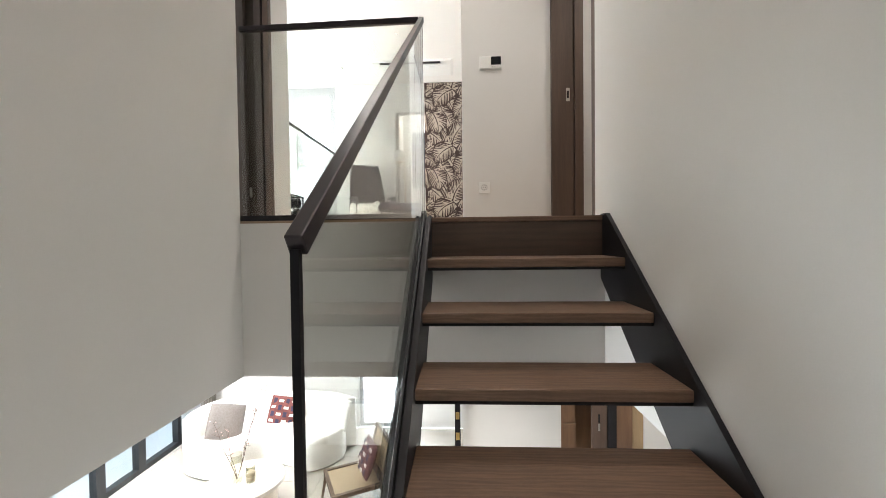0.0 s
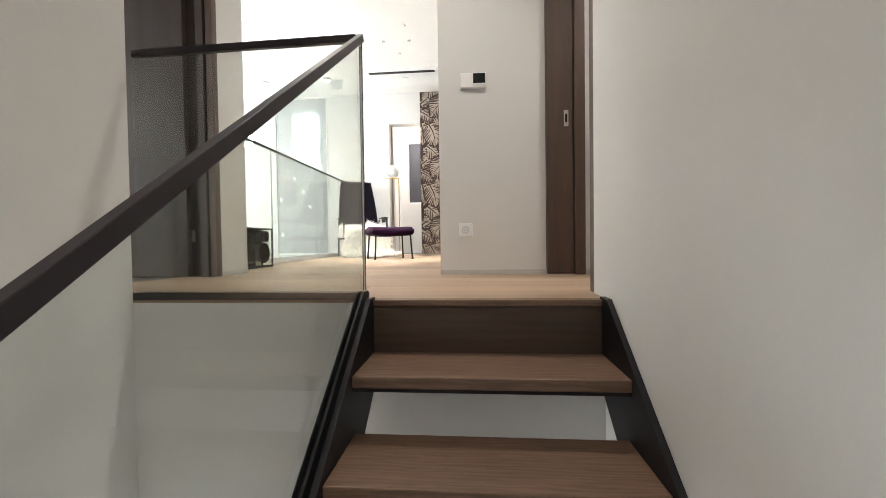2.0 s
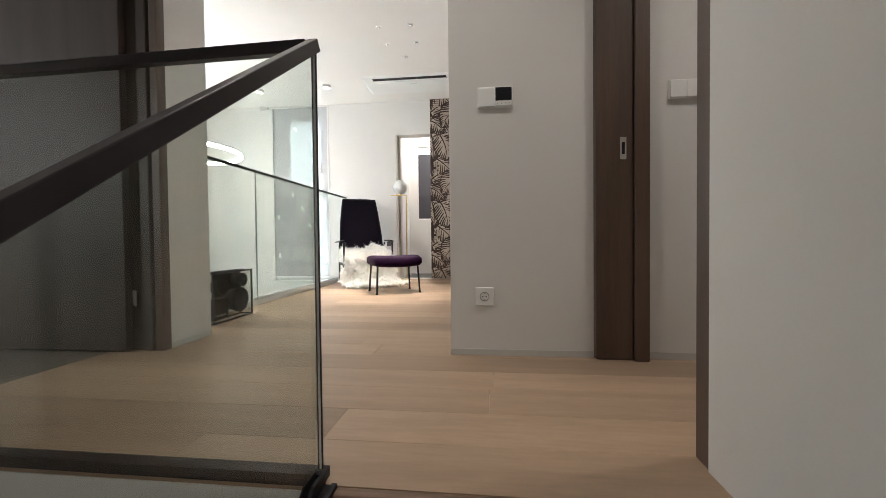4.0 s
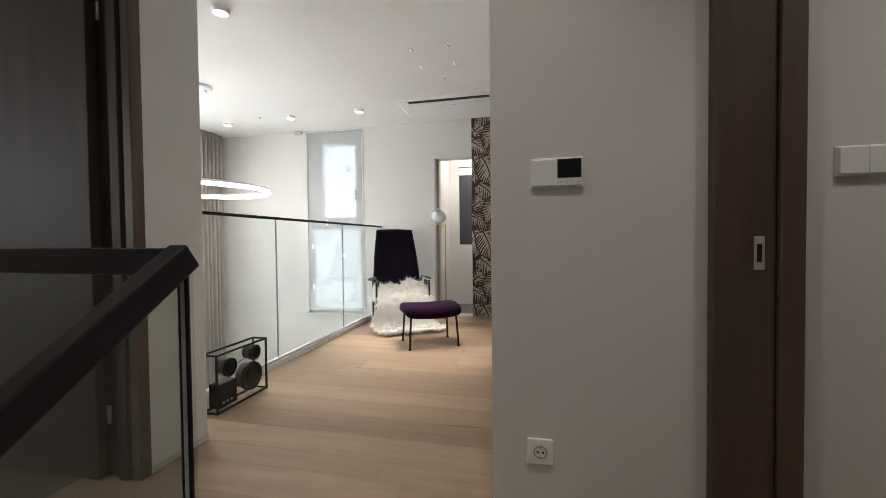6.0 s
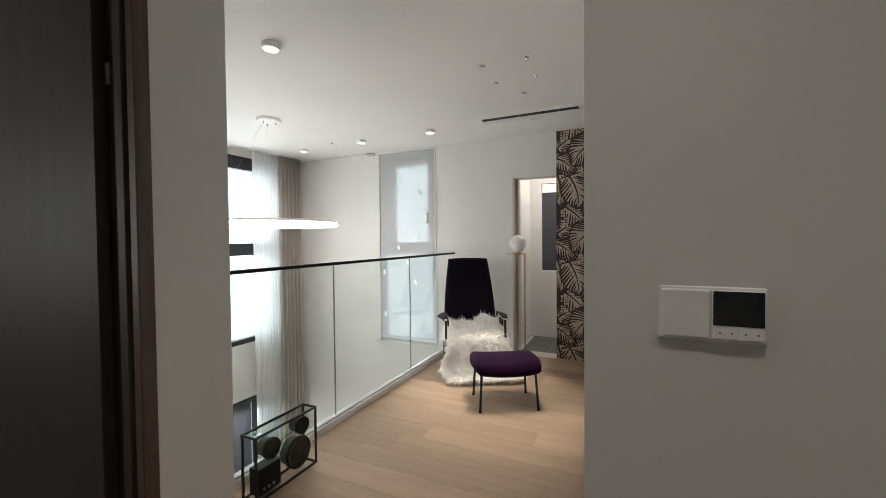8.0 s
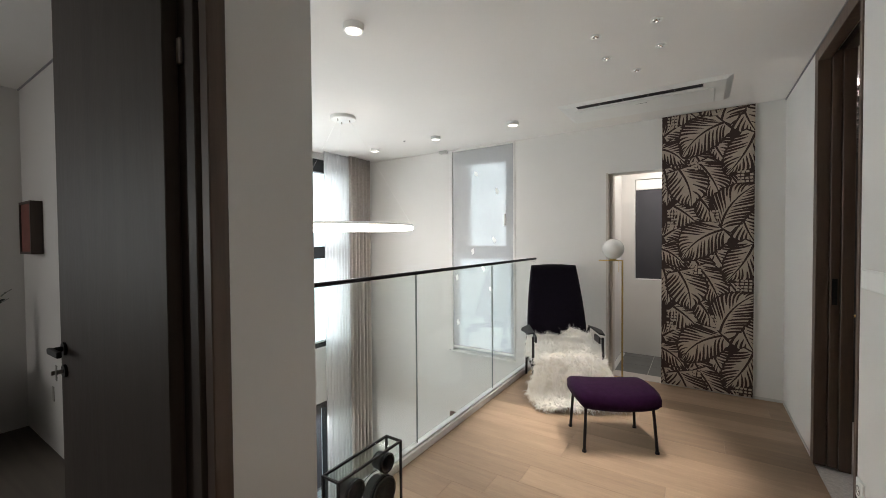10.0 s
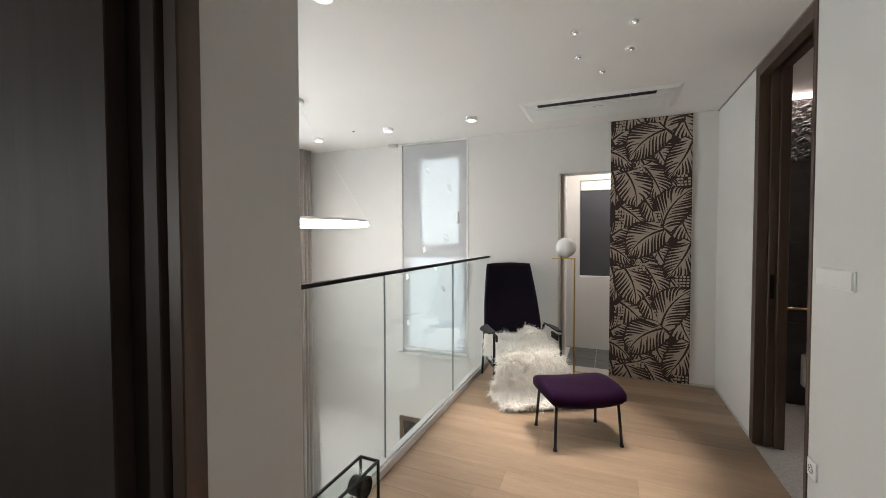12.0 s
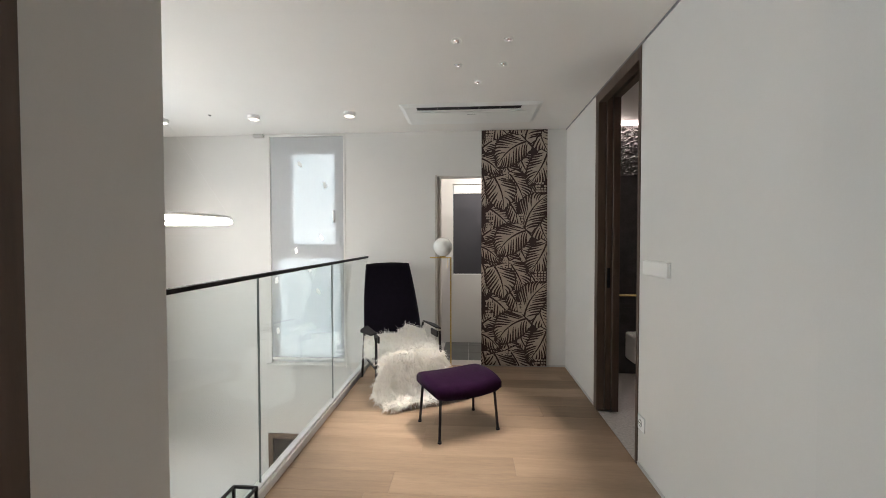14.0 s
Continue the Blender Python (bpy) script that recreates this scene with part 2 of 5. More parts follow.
# ---- mesh helpers ----


def bx(bm, x0, x1, y0, y1, z0, z1, m=None):
    vs = [Vector((x, y, z)) for z in (z0, z1) for y in (y0, y1) for x in (x0, x1)]
    if m is not None:
        vs = [m @ v for v in vs]
    v = [bm.verts.new(p) for p in vs]
    for f in ((0, 2, 3, 1), (4, 5, 7, 6), (0, 1, 5, 4), (2, 6, 7, 3), (0, 4, 6, 2), (1, 3, 7, 5)):
        bm.faces.new([v[i] for i in f])
    return v


def box(x0, x1, y0, y1, z0, z1, bev=0.0, seg=2, m=None):
    bm = bmesh.new()
    bx(bm, x0, x1, y0, y1, z0, z1, m)
    if bev:
        bmesh.ops.bevel(bm, geom=bm.edges[:], offset=bev, segments=seg, profile=0.5, affect="EDGES")
    return bm


def boxes(*rows):
    bm = bmesh.new()
    for r in rows:
        bx(bm, *r)
    return bm


def tube(bm, pts, r, n=10, r2=None, closed=False):
    """A round rod along pts; r to r2."""
    pts = [Vector(p) for p in pts]
    rings = []
    for i, p in enumerate(pts):
        if closed:
            d = pts[(i + 1) % len(pts)] - pts[i - 1]
        else:
            d = pts[min(i + 1, len(pts) - 1)] - pts[max(i - 1, 0)]
        d.normalize()
        up = Vector((0, 0, 1)) if abs(d.z) < 0.95 else Vector((1, 0, 0))
        a = d.cross(up).normalized()
        b = a.cross(d)
        rad = r if r2 is None else r + (r2 - r) * i / max(1, len(pts) - 1)
        rings.append([bm.verts.new(p + rad * (math.cos(2 * math.pi * k / n) * a + math.sin(2 * math.pi * k / n) * b)) for k in range(n)])
    for i in range(len(rings) if closed else len(rings) - 1):
        q, w = rings[i], rings[(i + 1) % len(rings)]
        for k in range(n):
            bm.faces.new((q[k], q[(k + 1) % n], w[(k + 1) % n], w[k]))
    if not closed:
        bm.faces.new(rings[0][::-1])
        bm.faces.new(rings[-1])
    return bm


def rod(a, b, r, n=10, r2=None):
    return tube(bmesh.new(), (a, b), r, n, r2)


def lathe(rows, c=(0, 0, 0), n=28):
    """A turned shape from (radius, height) rows round the upright axis through c."""
    bm = bmesh.new()
    rings = []
    for r, h in rows:
        if r < 1e-5:
            rings.append([bm.verts.new((c[0], c[1], c[2] + h))])
        else:
            rings.append([bm.verts.new((c[0] + r * math.cos(2 * math.pi * k / n), c[1] + r * math.sin(2 * math.pi * k / n), c[2] + h)) for k in range(n)])
    for q, w in zip(rings, rings[1:]):
        for k in range(n):
            f = [q[k % len(q)], q[(k + 1) % len(q)], w[(k + 1) % len(w)], w[k % len(w)]]
            f = list(dict.fromkeys(f))
            if len(f) > 2:
                bm.faces.new(f)
    bmesh.ops.recalc_face_normals(bm, faces=bm.faces[:])
    return bm


def mesh_of(name, bm, material, smooth=False):
    bmesh.ops.recalc_face_normals(bm, faces=bm.faces[:])
    me = bpy.data.meshes.new(name)
    bm.to_mesh(me)
    bm.free()
    for f in me.polygons:
        f.use_smooth = smooth
    me.materials.append(material)
    return me


def part(name, bm, material, parent, label="", smooth=False):
    ob = new(name, mesh_of(name, bm, material, smooth))
    ob.parent = parent
    if label:
        tagged(ob, label)
    return ob


def thing(name, label, category, group="", m=None):
    ob = new(name)
    ob.empty_display_size = 0.05
    if m is not None:
        ob.matrix_world = m
    return tagged(ob, label, category, group)


def solo(name, bm, material, label, category="", kind="", group="", smooth=False):
    return tagged(new(name, mesh_of(name, bm, material, smooth)), label, category, group, kind)


def setting(name, bm, material, label, smooth=False):
    return solo(name, bm, material, label, "", "structure", "", smooth)


# ---- structure: upper storey ----
T = 0.12
# end wall with the tall window, the doorway and the low windows
WX0, WX1, WZ0, WZ1 = -2.62, -1.815, -0.02, 2.42
DX0, DX1, DZ1 = -0.837, 0.05, 1.987
setting("wall_end", boxes((XV - T, WX0, YE, YE + 0.16, ZL, ZC), (WX0, WX1, YE, YE + 0.16, WZ1, ZC), (WX0, WX1, YE, YE + 0.16, -0.6, WZ0),
        (WX1, DX0, YE, YE + 0.16, -0.6, ZC), (DX0, DX1, YE, YE + 0.16, DZ1, ZC), (DX0, DX1, YE, YE + 0.16, -0.6, -0.005), (DX1, 1.9, YE, YE + 0.16, -0.6, ZC),
        (WX0, -1.5, YE, YE + 0.16, ZL, -0.6), (-1.5, -0.5, YE, YE + 0.16, -0.9, -0.6), (-0.5, 3.0, YE, YE + 0.16, ZL, -0.6)), M_WALL, "smooth white painted end wall")
setting("ceiling", boxes((-4.4, 2.6, -3.0, 8.0, ZC, ZC + 0.1)), M_CEIL, "flat off-white painted ceiling")
# right wall of the hall with the bathroom door
BD0, BD1 = 4.83, 5.64
setting("wall_hall", boxes((XW, XW + T, YB, BD0, 0, ZC), (XW, XW + T, BD1, YE, 0, ZC)), M_WALL, "white painted hall wall")
# pier and front wall of the landing, with the sliding door and the dark doorway
setting("wall_landing", boxes((XP, 0.872, YP, YB, 0, ZC), (1.09, 1.405, YP, YB, 0, ZC)), M_WALL, "white painted landing wall")
setting("wall_bedroom", boxes((-4.18, -1.42, 3.19, YB, 0, ZC)), M_WALL, "white painted wall between bedroom and void")
setting("wall_stub", boxes((-1.42, -1.165, 3.047, YB, 0, ZC)), M_WALL, "short white wall beside the door")
setting("wall_stair_left", boxes((-1.42, XL, -3.0, 2.06, ZS, ZC)), M_WALL, "tall white stairwell wall")
setting("wall_stair_right", boxes((XS, XS + 0.14, -3.0, 1.0, ZL, ZS), (XS, XS + 0.14, -3.0, 2.19, ZS, ZC)), M_WALL, "tall white stairwell wall")
setting("wall_back", boxes((XV - T, 2.6, -3.1, -3.0, ZL, ZC)), M_WALL, "white wall closing the stairwell")
# the opening from y 0.2 to 1.6 is added for the bedroom fill
setting("wall_bedroom_far", boxes((-4.3, -4.18, -3.0, 0.2, 0, ZC), (-4.3, -4.18, 1.6, YB, 0, ZC), (-4.3, -4.18, 0.2, 1.6, 0, 0.85), (-4.3, -4.18, 0.2, 1.6, 2.1, ZC)), M_WALL, "white bedroom wall")
setting("wall_void_front", boxes((XV - T, -1.42, 3.19, YB, ZS, -0.003)), M_WALL, "white wall under the bedroom")
setting("wall_right_far", boxes((2.5, 2.6, -3.0, 8.0, ZL, ZC)), M_WALL, "plain white wall closing the house")
# slab
setting("floor", boxes((XR - 0.02, 2.5, YB, YE, ZS, -0.016), (-1.42, 2.5, 2.06, YB, ZS, -0.016), (XS + 0.14, 2.5, -3, 2.06, ZS, -0.016)), M_WALL, "white edge of the upper floor slab")
setting("floor_bedroom", boxes((-4.18, -1.42, -3.0, 3.19, ZS, 0.0)), wood("grey_bedroom_boards", (0.10, 0.085, 0.07), 0.5, 0, 0.2, 0.0), "dark timber bedroom floor")
# ---- stair ----
stair = thing("staircase", "open-riser staircase of brown oak treads on black steel stringers", "staircase")


def nose(y):
    return ZN - (YN - y) / GO * RISE


def sloped(x0, x1, y0, y1, up, down, cap=0.01):
    """A raking plate, cut level at its top."""
    bm = bmesh.new()
    yc = YN + (cap - up - ZN) / RISE * GO
    prof = [(y0, nose(y0) - down), (y1, nose(y1) - down), (y1, cap), (yc, cap), (y0, nose(y0) + up)]
    lo, hi = ([bm.verts.new((x, y, z)) for y, z in prof] for x in (x0, x1))
    bm.faces.new(lo)
    bm.faces.new(hi[::-1])
    for i in range(5):
        bm.faces.new((lo[i], lo[(i + 1) % 5], hi[(i + 1) % 5], hi[i]))
    return bm


part("stringer", sloped(0.878, 0.8955, -1.7, 2.06, 0.026, 0.325, 0.006), M_BLACK, stair, "black steel stringer")
part("stringer", sloped(0.0745, 0.086, -1.7, 2.06, 0.02, 0.325, 0.006), M_BLACK, stair, "black steel stringer")
for k in range(1, 17):
    y0, zt = YN - k * GO, ZN - k * RISE
    part("tread", box(0.0865, 0.8775, y0, y0 + 0.256, zt - 0.036, zt, 0.004, 2), M_TREAD, stair)
    part("tread_plate", box(0.0865, 0.8775, y0 + 0.006, y0 + 0.25, zt - 0.047, zt - 0.0365), M_BLACK, stair, "black steel plate")
part("riser_board", box(0.0865, 0.8775, 2.036, 2.052, -0.19, -0.024), M_RISER_SHADE, stair, "oak riser board with the nosing's shade in its colour")
part("nosing", box(0.0865, 0.8775, 2.03, 2.0595, -0.0235, -0.001, 0.003, 2), M_TREAD, stair, "dark oak nosing")

# ---- balustrade of the stair and landing ----
bal = thing("stair_balustrade", "frameless glass stair balustrade with a slim dark bronze handrail", "balustrade")
RT = Vector((0.047, 2.063, 0.936))
RS = Vector((0.048, 0.598, -0.113))
LW = Vector((XL + 0.001, 2.09, 0.939))


def bar(a, b, w, h):
    """A square bar between a and b."""
    a, b = Vector(a), Vector(b)
    d = (b - a).normalized()
    s = d.cross(Vector((0, 0, 1))).normalized()
    u = s.cross(d)
    bm = bmesh.new()
    v = [bm.verts.new(p + s * i * w / 2 + u * j * h / 2) for p in (a, b) for i, j in ((-1, -1), (1, -1), (1, 1), (-1, 1))]
    for f in ((0, 1, 2, 3), (7, 6, 5, 4), (0, 4, 5, 1), (1, 5, 6, 2), (2, 6, 7, 3), (3, 7, 4, 0)):
        bm.faces.new([v[i] for i in f])
    bmesh.ops.bevel(bm, geom=bm.edges[:], offset=min(w, h) * 0.1, segments=2, profile=0.5, affect="EDGES")
    return bm


part("handrail", bar(RS, RT + Vector((0, 0.008, 0.006)), 0.021, 0.026), M_RAIL, bal)
part("handrail", bar(RT + Vector((-0.014, 0.0, 0)), LW, 0.021, 0.026), M_RAIL, bal)
bm = bmesh.new()
for x in (0.041, 0.051):
    q = [bm.verts.new(p) for p in ((x, 0.605, nose(0.605) - 0.03), (x, 2.066, 0.024), (x, 2.066, 0.931), (x, 0.605, -0.116))]
    bm.faces.new(q)
v = list(bm.verts)
for i in range(4):
    bm.faces.new((v[i], v[(i + 1) % 4], v[4 + (i + 1) % 4], v[4 + i]))
part("glass_panel", bm, M_GLASS_STAIR, bal).visible_shadow = False
part("glass_panel", box(XL + 0.006, 0.039, 2.0755, 2.0875, 0.02, 0.932), M_GLASS_STAIR, bal).visible_shadow = False
part("base_channel", box(XL + 0.002, 0.055, 2.058, 2.096, -0.004, 0.022), M_BLACK, bal)
part("base_channel", sloped(0.036, 0.0395, -1.7, 2.06, 0.04, 0.05, 0.03), M_BLACK, bal)
part("base_channel", sloped(0.0525, 0.0605, -1.7, 2.06, 0.04, 0.05, 0.03), M_BLACK, bal)
part("clamp_strip", sloped(0.0607, 0.0742, -1.7, 2.06, -0.005, 0.05, 0.002), M_BLACK, bal)
part("end_post", box(0.043, 0.053, 0.594, 0.603, nose(0.584) + 0.01, -0.117), M_BLACK, bal)
# black and pale strips paint the glass edge's dark lines and its glint
part("edge_strip", box(0.0405, 0.0435, 2.0675, 2.0705, 0.03, 0.926), M_BLACK, bal)
part("edge_strip", box(0.0485, 0.0515, 2.0675, 2.0705, 0.03, 0.926), M_BLACK, bal)
part("polished_edge", box(0.0437, 0.0483, 2.0675, 2.07, 0.03, 0.926), M_UPVC, bal, "pale strip painting the glint on the glass edge")

# ---- gallery balustrade ----
gal = thing("gallery_balustrade", "frameless glass gallery balustrade with thin black top rail", "balustrade")
part("top_rail", box(XR - 0.014, XR + 0.014, YB + 0.002, YE - 0.002, 1.122, 1.142, 0.003), M_BLACK, gal)
JY = [YB + 0.004, 4.43, 5.515, YE - 0.004]
for a, b in zip(JY, JY[1:]):
    part("glass_panel", box(XR - 0.006, XR + 0.006, a + 0.003, b - 0.003, 0.05, 1.121), M_GLASS, gal).visible_shadow = False
for y in JY[1:3]:
    part("joint", box(XR - 0.0055, XR + 0.0055, y - 0.0012, y + 0.0012, 0.056, 1.121), M_EDGE, gal)
part("kerb", box(XR - 0.035, XR + 0.035, YB + 0.002, YE - 0.002, -0.015, 0.042, 0.004), M_WALL, gal, "white painted kerb")
part("glass_channel", box(XR - 0.02, XR + 0.02, YB + 0.002, YE - 0.002, 0.0425, 0.056, 0.002, 1), M_UPVC, gal, "pale grey glass channel")

# ---- windows ----
tagged(new("backdrop_end", mesh_of("backdrop_end", boxes((-3.4, -1.2, YE + 0.9, YE + 0.92, -2.0, 3.2)), M_DAYGLOW)), "bright hazy daylight outside", "", "", "structure")
tagged(new("backdrop_side", mesh_of("backdrop_side", boxes((XV - 0.72, XV - 0.7, -1.0, 8.4, -0.72, 3.6)), M_DAYGLOW)), "bright hazy daylight outside", "", "", "structure")
# flat glowing sheet; the yard's shade is only its dim blue colour
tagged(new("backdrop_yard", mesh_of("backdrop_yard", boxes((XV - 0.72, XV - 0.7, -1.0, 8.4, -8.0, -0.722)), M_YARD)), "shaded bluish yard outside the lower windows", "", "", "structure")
tagged(new("backdrop_low", mesh_of("backdrop_low", boxes((-1.9, 0.6, YE + 1.02, YE + 1.04, -7.0, -0.3)), M_DAYGLOW)), "bright hazy daylight outside", "", "", "structure")

win = tagged(thing("window_1", "tall narrow window with grey frame behind a sheer mesh blind", "window"), kind="structure")
fy0, fy1 = YE + 0.05, YE + 0.11


def ring(x0, x1, z0, z1, w, y0, y1):
    return boxes((x0, x0 + w, y0, y1, z0, z1), (x1 - w, x1, y0, y1, z0, z1), (x0 + w, x1 - w, y0, y1, z1 - w, z1), (x0 + w, x1 - w, y0, y1, z0, z0 + w))


part("window_frame", ring(WX0, WX1, WZ0, WZ1, 0.055, fy0, fy1), M_UPVC, win)
part("mullion", box(WX0 + 0.055, WX1 - 0.055, fy0, fy1, 1.11, 1.19), M_UPVC, win)
part("sash", ring(WX0 + 0.145, WX1 - 0.03, 1.195, WZ1 - 0.11, 0.075, fy0 - 0.02, fy1 - 0.01), M_UPVC, win)
part("head_post", box(WX0 + 0.144, WX1 - 0.055, fy0, fy1, WZ1 - 0.11, WZ1 - 0.055), M_UPVC, win)
part("side_post", box(WX0 + 0.055, WX0 + 0.144, fy0, fy1, 1.19, WZ1 - 0.055), M_UPVC, win)
part("pane", box(WX0 + 0.22, WX1 - 0.105, fy0 + 0.02, fy0 + 0.03, 1.27, WZ1 - 0.185), M_PANE, win)
part("pane", box(WX0 + 0.055, WX1 - 0.055, fy0 + 0.02, fy0 + 0.03, WZ0 + 0.055, 1.11), M_PANE, win)
part("sash_handle", box(WX1 - 0.12, WX1 - 0.1, fy0 - 0.05, fy0 - 0.022, 1.5, 1.63, 0.004), M_WHITE, win)
part("window_sill", box(WX0 - 0.05, WX1 + 0.03, YE - 0.03, YE + 0.049, -0.05, -0.022, 0.004), M_WALL, win)
blind = thing("roller_blind", "sheer grey roller blind lowered over the tall window", "blind")
part("mesh_cloth", box(WX0 + 0.004, WX1 - 0.004, YE + 0.012, YE + 0.0135, WZ0 + 0.06, WZ1 - 0.003), M_SCRIM, blind)
part("hem_bar", box(WX0 + 0.004, WX1 - 0.004, YE + 0.006, YE + 0.02, WZ0 + 0.035, WZ0 + 0.06, 0.004), M_WHITE, blind)
part("guide", box(WX1 + 0.001, WX1 + 0.026, YE - 0.008, YE - 0.001, WZ0, WZ1 + 0.012, 0.003, 1), M_WALL, blind)
part("bracket", box(WX0 - 0.16, WX0 - 0.05, YE - 0.05, YE - 0.001, ZC - 0.035, ZC - 0.001, 0.006, 1), M_SKIRT, blind)
for fx, fz in ((0.06, 0.9), (0.07, 0.35), (0.42, 1.02), (0.33, 2.14), (0.60, 1.92), (0.56, 1.36), (0.28, 1.22), (0.52, 0.78)):
    a = random.uniform(-0.6, 0.6)
    m = Matrix.Translation((WX0 + fx, YE + 0.0095, WZ0 + fz)) @ Matrix.Rotation(a, 4, "Y")
    bm = bmesh.new()
    vs = [bm.verts.new(m @ Vector((0.022 * math.sin(math.pi * i / 6) * s + 0.008 * math.sin(i), 0, 0.014 * (i - 3)))) for s in (1, -1) for i in (range(7) if s == 1 else range(5, 0, -1))]
    bm.faces.new(vs)
    part("feather", bm, M_WHITE, blind, "small white feather motif")

wv = tagged(thing("window_2", "tall dark-framed window in the void with bright frosted panes", "window"), kind="structure")
setting("wall_void", boxes((XV - T, XV, 3.2, 3.6, ZL, ZC), (XV - T, XV, 6.2, YE, ZL, ZC), (XV - T, XV, 3.6, 6.2, -0.7, 0.0), (XV - T, XV, 3.6, 6.2, 2.36, ZC),
        (XV - T, XV, -3.0, 1.0, ZL, ZS), (XV - T, XV, 1.0, 3.2, -0.85, ZS), (XV - T, XV, 1.0, 6.2, ZL, ZL + 0.04)), M_WALL, "white painted window wall")


def side_ring(y0, y1, z0, z1, w, x0, x1):
    return boxes((x0, x1, y0, y0 + w, z0, z1), (x0, x1, y1 - w, y1, z0, z1), (x0, x1, y0 + w, y1 - w, z1 - w, z1), (x0, x1, y0 + w, y1 - w, z0, z0 + w))


part("window_frame", side_ring(3.6, 6.2, 0.0, 2.36, 0.06, XV - 0.09, XV - 0.01), M_ALU, wv)
part("mullion", box(XV - 0.088, XV - 0.012, 3.66, 6.14, 1.12, 1.27), M_ALU, wv)
part("mullion", box(XV - 0.088, XV - 0.012, 4.6, 4.68, 0.06, 1.12), M_ALU, wv)
part("transom", box(XV - 0.086, XV - 0.008, 3.66, 6.14, 2.2, 2.3), M_ALU, wv)
part("pane", box(XV - 0.05, XV - 0.045, 3.66, 6.14, 1.27, 2.2), M_PANE, wv)
part("pane", box(XV - 0.05, XV - 0.045, 3.66, 6.14, 0.06, 1.12), M_PANE, wv)
wl = tagged(thing("window_3", "large sliding window of the living room with dark frame", "window"), kind="structure")
part("window_frame", side_ring(1.0, 6.2, ZL + 0.04, -0.7, 0.07, XV - 0.1, XV - 0.01), M_ALU, wl)
for y in (2.6, 4.5, 5.1, 5.82):
    part("mullion", box(XV - 0.095, XV - 0.005, y, y + 0.12, ZL + 0.11, -0.77), M_ALU, wl)
for a, b in ((1.07, 2.6), (2.72, 4.5), (4.62, 5.1), (5.22, 5.82), (5.94, 6.13)):
    part("pane", box(XV - 0.05, XV - 0.045, a, b, ZL + 0.11, -0.77), M_PANE, wl)
we = tagged(thing("window_4", "glazed door of the living room in the end wall", "window"), kind="structure")
part("window_frame", ring(-1.5, -0.5, ZL, -0.9, 0.06, YE + 0.04, YE + 0.1), M_UPVC, we)
part("pane", box(-1.44, -0.56, YE + 0.06, YE + 0.066, ZL + 0.06, -0.96), M_PANE, we)

# ---- curtains ----


def folds(x, y0, y1, z0, z1, amp, n, material, name, label):
    bm = bmesh.new()
    cols = []
    N = n * 8
    for i in range(N + 1):
        y = y0 + (y1 - y0) * i / N
        col = []
        for j in range(9):
            s = j / 8
            a = amp * (0.75 + 0.35 * s) * math.sin(2 * math.pi * n * i / N + 0.5 * math.sin(i * 0.37)) + 0.01 * noise.noise(Vector((i * 0.2, s * 2, 3)))
            col.append(bm.verts.new((x + a, y, z0 + (z1 - z0) * s)))
        cols.append(col)
    for a, b in zip(cols, cols[1:]):
        for j in range(8):
            bm.faces.new((a[j], b[j], b[j + 1], a[j + 1]))
    ob = solo(name, bm, material, label, "curtain", smooth=True)
    sd = ob.modifiers.new("thickness", "SOLIDIFY")
    sd.thickness = 0.003
    return ob


folds(XV + 0.13, 5.715, 6.15, ZL + 0.02, ZC - 0.01, 0.014, 9, M_SHEER, "sheer_curtain", "white sheer curtain hanging through both storeys")
folds(XV + 0.165, 6.09, 6.49, ZL + 0.02, ZC - 0.01, 0.036, 6, M_DRAPE, "curtain", "gathered taupe curtain hanging through both storeys")

sb = thing("roller_blind", "charcoal roller blind half drawn over the lower window", "blind")
part("cloth", box(XV + 0.01, XV + 0.013, 5.1, 5.72, -1.75, -0.72), M_BLIND, sb)
part("hem_bar", box(XV + 0.004, XV + 0.02, 5.1, 5.72, -1.78, -1.75, 0.003), M_GREYPL, sb)
wn5 = tagged(thing("window_5", "small dark timber-framed window low in the end wall", "window"), kind="structure")
part("window_frame", ring(-2.66, -2.1, -1.35, -0.79, 0.05, YE - 0.02, YE - 0.001), M_FRAME, wn5)
part("pane", box(-2.61, -2.15, YE - 0.008, YE - 0.001, -1.3, -0.84), M_SCREEN, wn5)

# unseen window, added to go with the bedroom fill lamp
wb = tagged(thing("window_6", "unseen dark-framed bedroom window, added for the fill lamp", "window"), kind="structure")
part("window_frame", side_ring(0.2, 1.6, 0.85, 2.1, 0.06, -4.27, -4.2), M_ALU, wb)
part("pane", box(-4.24, -4.235, 0.26, 1.54, 0.91, 2.04), M_PANE, wb)
# ---- doors and frames ----
bd = tagged(thing("door_1", "dark walnut pocket-door frame of the bathroom with the door slid open", "door"), kind="structure")
part("jamb", box(XW - 0.006, XW + 0.05, BD1 - 0.07, BD1, 0, ZC - 0.012, 0.002, 1), M_FRAME, bd)
part("jamb", box(XW + 0.098, XW + 0.15, BD1 - 0.1, BD1, 0, ZC - 0.012, 0.002, 1), M_FRAME, bd)
slide = part("door_leaf", box(XW + 0.054, XW + 0.094, BD1 - 0.085, BD1 - 0.001, 0.006, ZC - 0.05, 0.002, 1), M_FRAME, bd, "edge of the dark walnut sliding door")
part("pull", box(XW + 0.062, XW + 0.085, BD1 - 0.0875, BD1 - 0.0851, 0.95, 1.1, 0.0005, 1), M_BLACK, slide, "black recessed pull")
